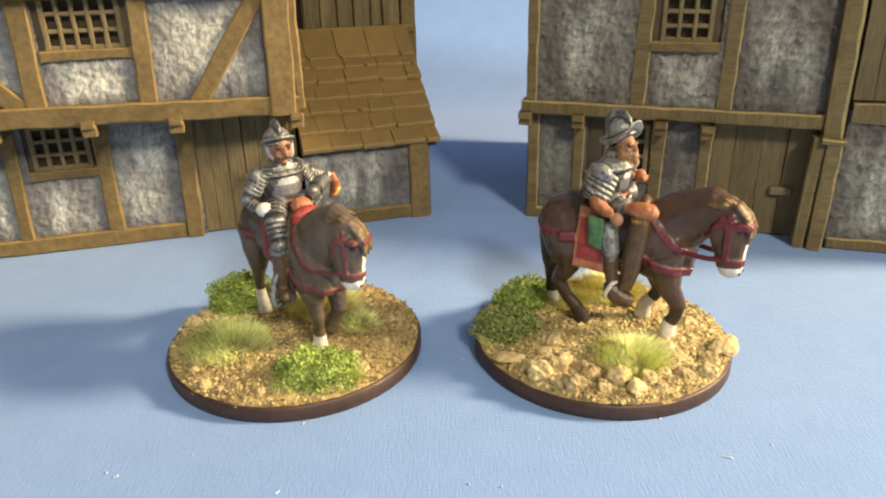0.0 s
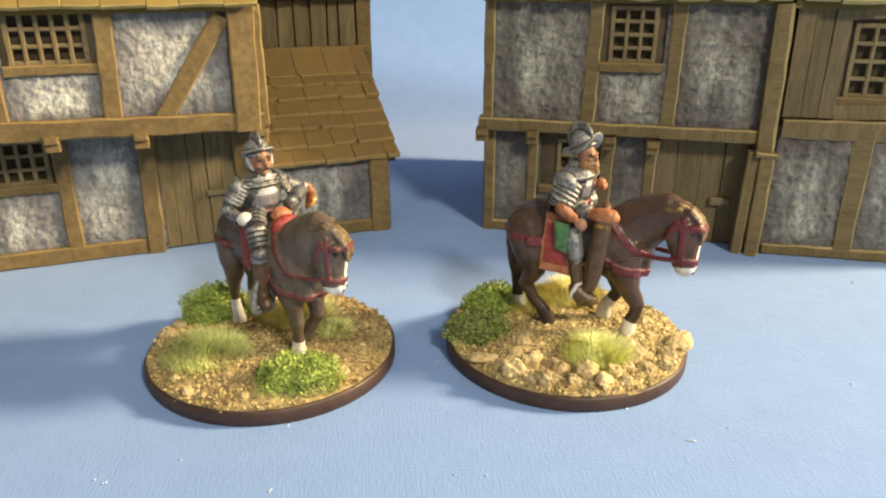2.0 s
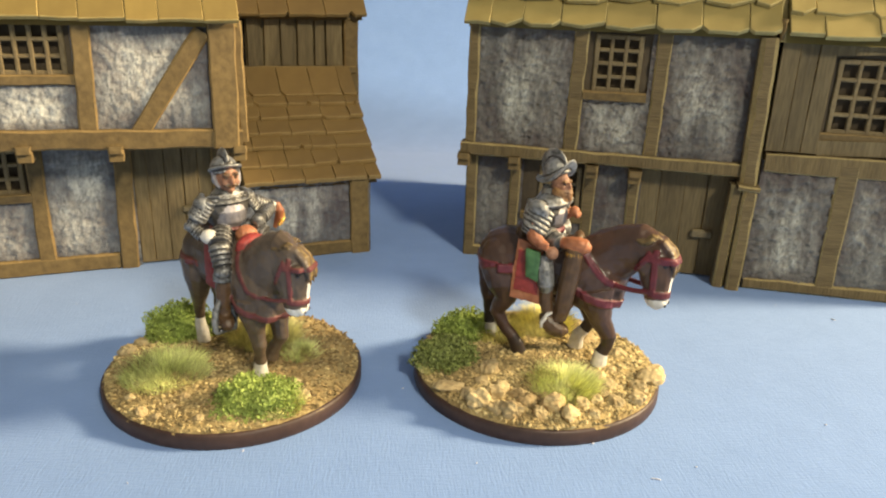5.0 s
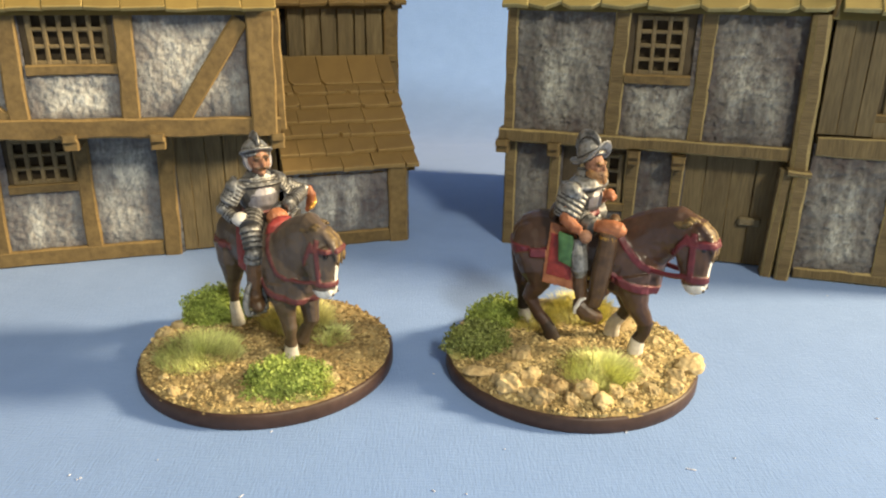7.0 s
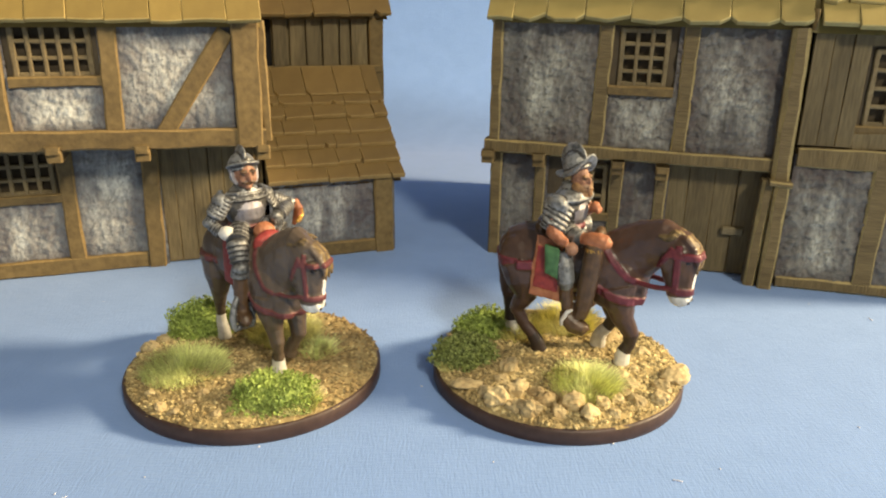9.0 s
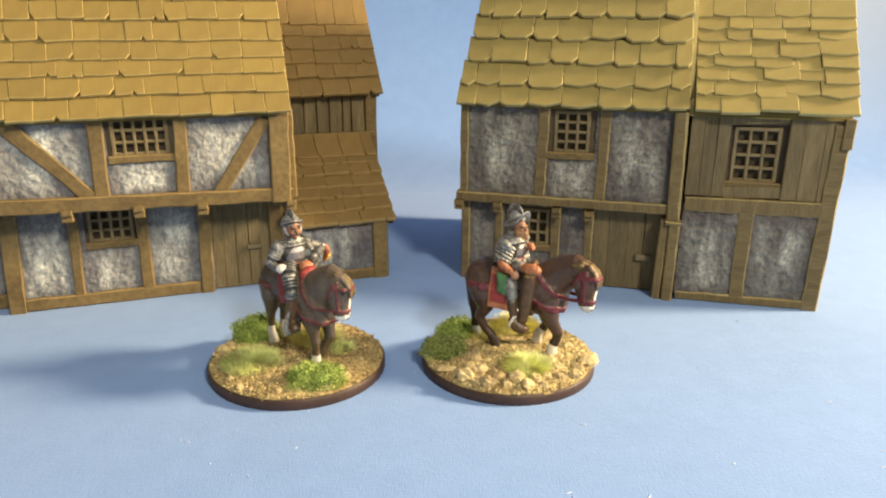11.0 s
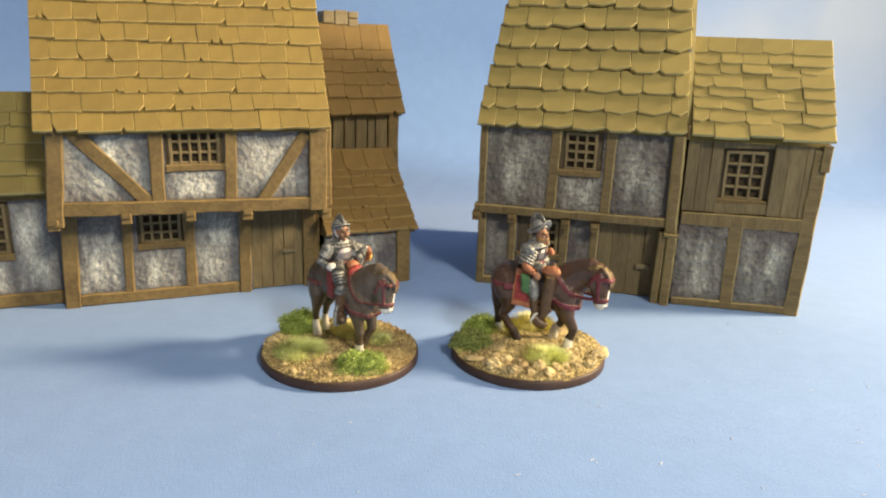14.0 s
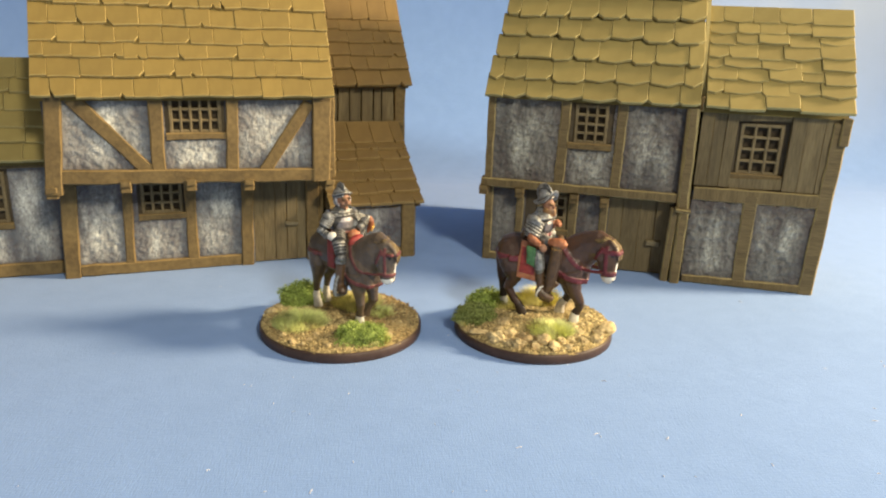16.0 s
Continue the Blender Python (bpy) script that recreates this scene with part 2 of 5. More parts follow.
def rough_wall(house, u0, u1, z0, z1, v, mat, holes=(), thick=2.2, step=0.45, relief=0.6, panels=(), brush=1.0):
    """A plastered wall of uneven relief, with its openings left out; the brush went over the middle of each panel (u0,
    u1, z0, z1), so edge darkening is put into its colour.
    """
    brushed, at = {}, {}
    us = sorted({u0, u1, *(h[0] for h in holes), *(h[1] for h in holes)})
    zs = sorted({z0, z1, *(h[2] for h in holes), *(h[3] for h in holes)})

    def fill(marks):
        out = []
        for a, b in zip(marks, marks[1:]):
            k = max(1, round((b - a) / step))
            out += [a + (b - a) * i / k for i in range(k)]
        return out + [marks[-1]]

    us, zs = fill(us), fill(zs)
    bm = bmesh.new()
    for front in (True, False):
        grid = {}
        for i, u in enumerate(us):
            for j, z in enumerate(zs):
                off = thick
                if front:
                    q = Vector((u, 0, z))
                    dab = 0.6 * noise.fractal(q * 0.45, 1.0, 2.0, 3) + 0.6 * abs(noise.noise(q * 1.2)) + 0.55 * noise.noise(q * 2.1)
                    off = -relief * dab
                grid[i, j] = bm.verts.new((u, v + off, z))
                at[grid[i, j]] = (i, j)
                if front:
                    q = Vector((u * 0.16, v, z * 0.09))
                    # pale weight falls off to panel edges and into the relief's hollows
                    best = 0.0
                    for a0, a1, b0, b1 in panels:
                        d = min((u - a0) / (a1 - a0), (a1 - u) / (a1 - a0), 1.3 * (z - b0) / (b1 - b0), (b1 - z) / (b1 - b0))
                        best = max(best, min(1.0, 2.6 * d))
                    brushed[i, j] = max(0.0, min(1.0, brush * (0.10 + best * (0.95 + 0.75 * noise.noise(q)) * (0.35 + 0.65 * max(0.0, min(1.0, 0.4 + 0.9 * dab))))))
        for i in range(len(us) - 1):
            for j in range(len(zs) - 1):
                mu, mz = (us[i] + us[i + 1]) / 2, (zs[j] + zs[j + 1]) / 2
                if any(h[0] < mu < h[1] and h[2] < mz < h[3] for h in holes):
                    continue
                ring = [grid[i, j], grid[i + 1, j], grid[i + 1, j + 1], grid[i, j + 1]]
                bm.faces.new(ring if front else ring[::-1])
    for k in [k for k in bm.verts if not k.link_faces]:
        bm.verts.remove(k)
    bm.verts.index_update()
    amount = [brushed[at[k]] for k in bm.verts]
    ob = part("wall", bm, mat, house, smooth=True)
    ob.data.attributes.new("brush_edge_tone", "FLOAT", "POINT").data.foreach_set("value", amount)
    return ob


def plain_wall(house, x0, x1, y0, y1, z0, z1, mat):
    bm = bmesh.new()
    box(bm, x0, x1, y0, y1, z0, z1)
    return part("wall", bm, mat, house)


def window(house, u0, u1, z0, z1, v, cols, rows_, edge=1.8, sill=True, deep=3.2, lean=0.0, wide=None):
    """A lattice window: frame, sill and the crossing bars, each a piece of its own."""
    wide = wide or edge
    bm = bmesh.new()
    for u, w in ((u0 - wide / 2, wide), (u1 + edge / 2, edge)):
        bar(bm, (u, z0 - 0.6), (u + lean, z1 + edge), w + 0.5, v + 1.3, v + deep, 0.2, 0.08)
    bar(bm, (u0 - wide, z1 + edge / 2 + 0.3), (u1 + edge, z1 + edge / 2 + 0.3), edge + 0.4, v + 1.35, v + deep, 0.2, 0.08)
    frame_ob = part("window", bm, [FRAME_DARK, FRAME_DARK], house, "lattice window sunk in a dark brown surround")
    if sill:
        bm = bmesh.new()
        bar(bm, (u0 - wide, z0 - 1.5), (u1 + edge, z0 - 1.5), 2.4, v - 0.5, v + deep, 0.3, 0.1)
        part("window_sill", bm, [WOOD, WOOD_EDGE], frame_ob)
    # pane: dark panel behind the lattice, the dim inside put into its colour
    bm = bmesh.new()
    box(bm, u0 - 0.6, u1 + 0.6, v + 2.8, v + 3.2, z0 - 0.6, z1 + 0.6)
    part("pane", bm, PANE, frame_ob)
    for i in range(cols + 1):
        u = u0 + (u1 - u0) * i / cols
        bm = bmesh.new()
        bar(bm, (u, z0 - 0.5), (u + lean, z1 + 0.5), 1.05 if 0 < i < cols else 1.3, v + 0.55, v + 1.6, 0.25, 0.08, 3)
        part("lattice_bar", bm, [LATTICE, LATTICE], frame_ob)
    for j in range(rows_ + 1):
        z = z0 + (z1 - z0) * j / rows_
        bm = bmesh.new()
        bar(bm, (u0 - 0.5, z), (u1 + 0.5, z), 1.05 if 0 < j < rows_ else 1.3, v + 0.7, v + 1.75, 0.25, 0.08, 3)
        part("lattice_bar", bm, [LATTICE, LATTICE], frame_ob)
    return frame_ob


def planked(house, name, u0, u1, z0, z1, v, count, gap=0.12, label="", deep=0.9, mats=None):
    """Upright boards side by side, each a piece of its own under the first backing board."""
    bm = bmesh.new()
    box(bm, u0, u1, v + deep, v + deep + 0.8, z0, z1)
    back = part(name, bm, PLANK, house, label)
    cuts = [u0 + (u1 - u0) * (i + (rng.uniform(-0.18, 0.18) if 0 < i < count else 0)) / count for i in range(count + 1)]
    for a, b in zip(cuts, cuts[1:]):
        bm = bmesh.new()
        m = (a + b) / 2
        off = rng.uniform(-0.15, 0.15)
        bar(bm, (m, z0 + 0.2), (m + rng.uniform(-0.2, 0.2), z1 - 0.2), b - a - gap, v + off, v + deep - 0.05, 0.1, 0.05, 4)
        part("board", bm, mats or [PLANK, WOOD], back)
    return back


TILE_LENGTH = 10.5


def tile_mesh(kind, seed, mats, thick):
    """One roof tile of unit-ish width 8, its lower edge cut, chipped or rounded; arrises in the second material."""
    r = random.Random(seed)
    w, n = 8.0, TILE_LENGTH
    j = lambda s=0.25: r.uniform(-s, s)
    if kind == "square":
        low = [(0.05, 0 + j()), (w * 0.5, j(0.2)), (w - 0.05, 0 + j())]
    elif kind == "chip_left":
        low = [(0.05, 2.0 + j(0.6)), (1.1 + j(0.4), 0 + j()), (w - 0.05, 0 + j())]
    elif kind == "chip_right":
        low = [(0.05, j()), (w - 1.5 + j(0.5), j()), (w - 0.05, 1.9 + j(0.7))]
    elif kind == "notch":
        low = [(0.05, j()), (w * 0.55, j(0.1)), (w * 0.62, 1.5), (w * 0.72, j(0.1)), (w - 0.05, j())]
    elif kind == "clipped":
        low = [(0.05, 1.5 + j(0.4)), (1.5 + j(0.4), j()), (w - 1.5 + j(0.4), j()), (w - 0.05, 1.4 + j(0.5))]
    else:
        low = [(0.05, 0.8 + j(0.6)), (w * 0.5, j()), (w - 0.05, 1.1 + j(0.8))]
    outline = low + [(w - 0.05 + j(0.08), n), (0.05 + j(0.08), n)]
    c = Vector((w / 2, n / 2))
    bm = bmesh.new()
    inset = 0.2
    top, rim, foot = [], [], []
    for x, y in outline:
        ix = x + (0.14 if x < 0.3 else -0.14 if x > w - 0.3 else 0)
        iy = y + (inset if y < n * 0.5 else 0)
        top.append(bm.verts.new((ix, iy, thick + j(0.05))))
        rim.append(bm.verts.new((x, y, thick - (0.26 if y < n * 0.5 else 0.14))))
        foot.append(bm.verts.new((x, y, thick - 1.35 if y < n * 0.5 else 0)))
    bm.faces.new(top)
    k = len(outline)
    for i in range(k):
        i2 = (i + 1) % k
        f = bm.faces.new((rim[i], rim[i2], top[i2], top[i]))
        f.material_index = 1 if i != k - 2 else 0
        # lower faces share the pale edge colour, standing in for light they catch
        bm.faces.new((foot[i], foot[i2], rim[i2], rim[i])).material_index = 1 if i < len(low) - 1 else 0
    bm.faces.new(foot[::-1])
    bmesh.ops.scale(bm, vec=(MM, MM, MM), verts=bm.verts)
    bmesh.ops.recalc_face_normals(bm, faces=bm.faces)
    me = bpy.data.meshes.new("roof_tile")
    bm.to_mesh(me)
    bm.free()
    for m in mats:
        me.materials.append(m)
    return me


def tile_set(kinds, mats, thick, seed):
    return [tile_mesh(kind, seed + i, mats, thick) for i, kind in enumerate(kinds)]


def slope(roof, tiles, u0, u1, v0, z0, angle, marks, width, spread, left=0.0, right=0.0, tilt=12.0, skew=1.0, sag=None):
    """Courses of tiles up a slope that starts at depth v0 and height z0. left, right: how the slope narrows for each millimetre up it."""
    for row, (s, nxt) in enumerate(zip(marks, marks[1:])):
        gap = nxt - s
        a, b = u0 + left * s, u1 + right * s
        cuts, u = [a], a + width * rng.uniform(0.45, 1.0)
        while u < b - width * 0.45:
            cuts.append(u)
            u += width * rng.uniform(1 - spread, 1 + spread)
        cuts.append(b)
        for x0, x1 in zip(cuts, cuts[1:]):
            ob = new("roof_tile", rng.choice(tiles))
            ob.parent = roof
            even = 0.0 if nxt == marks[-1] else skew
            ds = rng.uniform(-0.35, 0.35) * even
            at = s + ds
            lift = 0.72 + rng.uniform(0, 0.30) * even
            ang = angle if sag is None else sag(s)[2]
            vv, zz = (v0 + at * math.cos(radians(angle)), z0 + at * math.sin(radians(angle))) if sag is None else sag(at)[:2]
            turn = pose(0, 0, 0, ang) @ pose(0, 0, lift * MM, (-tilt if nxt != marks[-1] else -1.0) + rng.uniform(-0.8, 0.8) * even, rng.uniform(-0.4, 0.4) * even, rng.uniform(-0.6, 0.6) * even)
            size = Matrix.Diagonal(((x1 - x0) / 8.0, min(1.0, (gap + 3.2) / TILE_LENGTH), 1, 1))
            last_row = nxt == marks[-1]
            if last_row:
                size = Matrix.Diagonal(((x1 - x0) / 8.0, gap / TILE_LENGTH, 1, 1))
            ob.matrix_local = pose(x0 * MM, vv * MM, zz * MM) @ turn @ size


def prism(house, name, u0, u1, v0, z0, v1, z1, v2, z2, mat, label="", top0=None, top1=None):
    """The solid core of a pitched roof: front eave, ridge, back eave; its ridge may be shorter."""
    bm = bmesh.new()
    t0, t1 = u0 if top0 is None else top0, u1 if top1 is None else top1
    a = [bm.verts.new(p) for p in ((u0, v0, z0), (t0, v1, z1), (u0, v2, z2))]
    b = [bm.verts.new(p) for p in ((u1, v0, z0), (t1, v1, z1), (u1, v2, z2))]
    bm.faces.new(a)
    bm.faces.new(b)
    for i in range(3):
        k = (i + 1) % 3
        bm.faces.new((a[i], a[k], b[k], b[i]))
    return part(name, bm, mat, house, label)


def bracket(house, u, z, w, h, v0, v1):
    """A jetty bracket with a stepped nose."""
    bm = bmesh.new()
    bar(bm, (u, z - h), (u, z), w, v0 + 1.2, v1, 0.3, 0.1, 2)
    bar(bm, (u, z - h * 0.45), (u, z), w * 0.98, v0, v0 + 2.5, 0.35, 0.12, 2)
    return part("bracket", bm, [WOOD, WOOD_EDGE], house)


# ---- table and backdrop ----
# One sheet lies on the table, bends up in a wide sweep and hangs behind the houses.
PROFILE = [(-500 + 840 * i / 50, 0.0) for i in range(50)]
PROFILE += [(340 + 100 * math.sin(radians(5 * i)), 100 - 100 * math.cos(radians(5 * i))) for i in range(19)]
PROFILE += [(440.0, 100 + 580 * i / 24) for i in range(1, 25)]
WIDE = 90


def sheet_mesh(name, profile, mat):
    bm = bmesh.new()
    lines = []
    for y, z in profile:
        line = []
        for i in range(WIDE + 1):
            x = -1000 + 2000 * i / WIDE
            sway = 4.0 * noise.noise(Vector((x * 0.008, z * 0.004, 3.1))) * min(1.0, z / 60)
            line.append(bm.verts.new((x, y + sway, z)))
        lines.append(line)
    for p, q in zip(lines, lines[1:]):
        for i in range(WIDE):
            bm.faces.new((p[i], p[i + 1], q[i + 1], q[i]))
    return part(name, bm, mat, None, smooth=True)


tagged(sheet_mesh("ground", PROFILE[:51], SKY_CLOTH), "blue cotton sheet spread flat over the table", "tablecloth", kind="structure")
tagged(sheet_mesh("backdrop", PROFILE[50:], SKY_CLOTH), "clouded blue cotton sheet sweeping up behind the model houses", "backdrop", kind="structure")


# ---- the jettied house with its lean-to ----
def jettied_house():
    house = new("model_house")
    house.matrix_world = pose(-36.2 * MM, 183.5 * MM, 0, 0, 0, 16.0)
    tagged(house, "timber-framed model house with jettied floor, ochre tiled roof, lean-to", "model house", "model houses")
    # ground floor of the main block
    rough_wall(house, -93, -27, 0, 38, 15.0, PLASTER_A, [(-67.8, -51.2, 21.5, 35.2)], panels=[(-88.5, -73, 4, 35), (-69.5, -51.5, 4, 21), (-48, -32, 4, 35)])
    plain_wall(house, -27, -1, 17.6, 19.6, 0, 38, DARK)
    plain_wall(house, -94, -92, 17.2, 66, 0, 66, PLASTER_A)
    plain_wall(house, -2, 0, 15.2, 66, 0, 66, WOOD)
    plain_wall(house, -94, 0, 66, 68, 0, 66, PLASTER_A)
    # near-black slab between the storeys, its dark is in the colour
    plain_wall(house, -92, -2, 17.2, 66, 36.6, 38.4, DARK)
    timber(house, "post", (-91.2, 0), (-89.6, 36), 5.2, 13.4, 18)
    timber(house, "post", (-71.7, 3.5), (-70.9, 36), 3.3, 13.8, 17)
    timber(house, "post", (-49.7, 3.5), (-49.7, 36), 3.9, 13.8, 17)
    timber(house, "post", (-30.0, 0), (-29.0, 36), 4.6, 13.4, 18)
    timber(house, "post", (-4.2, 0), (-4.4, 36), 5.0, 14.0, 18)
    timber(house, "sill_beam", (-88.4, 2.4), (-32.4, 2.2), 4.4, 13.7, 17)
    window(house, -66, -53, 22.6, 33.4, 14.4, 4, 3)
    door = planked(house, "door", -27, -7, 0.3, 35, 15.6, 5, label="closed dark plank door with a pale latch")
    bm = bmesh.new()
    box(bm, -15.2, -10.0, 14.4, 15.7, 14.4, 16.2, 0.35)
    part("door_latch", bm, METAL_LATCH, door, "pale painted latch")
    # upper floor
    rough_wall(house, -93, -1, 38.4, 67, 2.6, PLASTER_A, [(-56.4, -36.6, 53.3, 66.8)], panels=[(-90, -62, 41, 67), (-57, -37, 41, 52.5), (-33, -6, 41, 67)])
    plain_wall(house, -93, -0.6, 3.4, 17, 36.2, 38.4, WOOD)
    plain_wall(house, -93.6, -91.8, 4.8, 17, 38.4, 66, PLASTER_A)
    timber(house, "beam", (-92.5, 39.6), (0.6, 37.2), 4.8, 0.6, 5.5)
    timber(house, "post", (-92.4, 34.0), (-89.6, 67), 5.2, 0.2, 5.2)
    timber(house, "post", (-59.4, 39.6), (-59.2, 67), 4.5, 1.1, 4.6)
    timber(house, "post", (-35.0, 39.2), (-34.0, 67), 4.2, 1.1, 4.6)
    timber(house, "post", (-3.4, 35.0), (-3.0, 67), 6.6, 0.2, 5.2)
    timber(house, "post", (1.2, 36.0), (0.9, 66), 2.2, 2.2, 8)
    timber(house, "brace", (-62.6, 40.4), (-84.6, 65.5), 4.6, 1.3, 4.4)
    timber(house, "brace", (-23.8, 39.2), (-7.4, 63.5), 4.3, 1.3, 4.4)
    window(house, -54.5, -38.5, 53.8, 65.2, 2.0, 5, 3)
    for u, z in ((-93.0, 36.6), (-70.4, 37.6), (-49.4, 37.3), (-29.6, 36.6), (-0.4, 35.4)):
        bracket(house, u, z, 3.5, 4.0, -0.3, 14)
    # main roof
    roof = prism(house, "roof", -95, 0.8, 0.6, 64.6, 36.0, 137.5, 72, 64.6, TILE_OCHRE, "steep roof of chipped ochre tiles", -93, 0.2)
    tiles = tile_set(["square"] * 6 + ["chip_left", "chip_right", "notch", "square"], [TILE_OCHRE, TILE_OCHRE_EDGE], 2.0, 100)
    marks = [0, 7.0, 13.4, 18.7, 24.8, 31.8, 38.8, 45.8, 53.0, 60.0, 67.0, 74.0, 81.0]
    slope(roof, tiles, -95.3, 1.0, -0.4, 64.9, 64, marks, 8.4, 0.2, 0.02)
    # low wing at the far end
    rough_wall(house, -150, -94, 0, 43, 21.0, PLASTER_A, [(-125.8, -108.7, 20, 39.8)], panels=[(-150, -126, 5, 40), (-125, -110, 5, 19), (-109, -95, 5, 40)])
    plain_wall(house, -150, -148, 23.4, 66, 0, 43, PLASTER_A)
    window(house, -124, -110.5, 20.5, 38, 20.4, 3, 4)
    timber(house, "sill_beam", (-150, 2.6), (-94, 2.6), 5.0, 19.8, 23.5)
    timber(house, "beam", (-150, 41.5), (-94, 41.5), 4, 19.8, 23.5)
    wing = prism(house, "wing_roof", -150, -94.5, 17.6, 41.0, 37.5, 75.0, 66, 41, TILE_OLIVE, "low roof of olive tiles")
    tiles = tile_set(["square"] * 4 + ["chip_left", "chip_right"], [TILE_OLIVE, TILE_OLIVE_EDGE], 2.0, 140)
    slope(wing, tiles, -150, -95.2, 16.6, 41.3, 60, [0, 7, 12.2, 18.8, 25.2, 30.8, 38.5], 9.0, 0.25)
    # lean-to
    rough_wall(house, 1, 37, 0, 24, 9.8, PLASTER_A, panels=[(0, 31.5, 3.5, 25)], brush=0.75)
    timber(house, "post", (33.6, 0), (33.4, 23), 5.4, 8.2, 12)
    timber(house, "sill_beam", (2, 2.0), (36, 2.0), 4.0, 8.7, 12)
    plain_wall(house, 34.6, 36.4, 12, 47, 0, 23, WOOD)
    lean = prism(house, "lean_to_roof", 0.8, 39.0, 9.4, 21.0, 46.8, 48.0, 46.9, 20.0, TILE_BROWN, "lean-to roof of brown tiles")
    tiles = tile_set(["square"] * 5 + ["chip_right", "chip_left", "notch"], [TILE_BROWN, TILE_BROWN_EDGE], 2.0, 160)
    slope(lean, tiles, 0.8, 39.6, 8.2, 21.2, 36, [0, 5.7, 12.6, 17.8, 24.2, 29.7, 34, 46], 8.6, 0.2)
    # annexe behind it
    planked(house, "plank_wall", 8, 38.6, 49.5, 65, 47.0, 6, 0.75, deep=1.6, label="upright dark boards under the annexe eaves")
    timber(house, "beam", (4, 49.2), (42, 49.2), 2.6, 45.0, 50)
    timber(house, "post", (40.8, 0), (40.9, 66), 4.6, 45.6, 50)
    plain_wall(house, 2, 43, 50.2, 52, 0, 66, DARK)
    plain_wall(house, 41.2, 43.2, 50, 96, 0, 66, WOOD)
    plain_wall(house, 2, 43, 95, 97, 0, 66, WOOD)
    annexe = prism(house, "annexe_roof", 2, 44.5, 45.4, 64.6, 71.0, 102.0, 97, 64.6, TILE_BROWN, "annexe roof of brown tiles", 2, 43.6)
    slope(annexe, tiles, 3, 45.2, 44.2, 64.7, 57, [0, 7.7, 14.0, 20.3, 26.4, 31.7, 44.6], 9.0, 0.25, 0, -0.03)
    bm = bmesh.new()
    box(bm, 14.5, 29.5, 66, 80, 92, 108.4, 0.6)
    chimney = part("chimney", bm, STONE_CHIMNEY, house, "short buff stone chimney")
    for i, (x0, x1, z0, z1) in enumerate(((14.0, 18.8, 103.2, 108.6), (19.2, 25.0, 102.6, 108.9), (25.4, 30.0, 105.6, 108.5), (25.4, 30.0, 101.8, 105.2))):
        bm = bmesh.new()
        box(bm, x0, x1, 65.2, 67, z0, z1, 0.4)
        part("stone", bm, STONE_CHIMNEY, chimney)
    return house


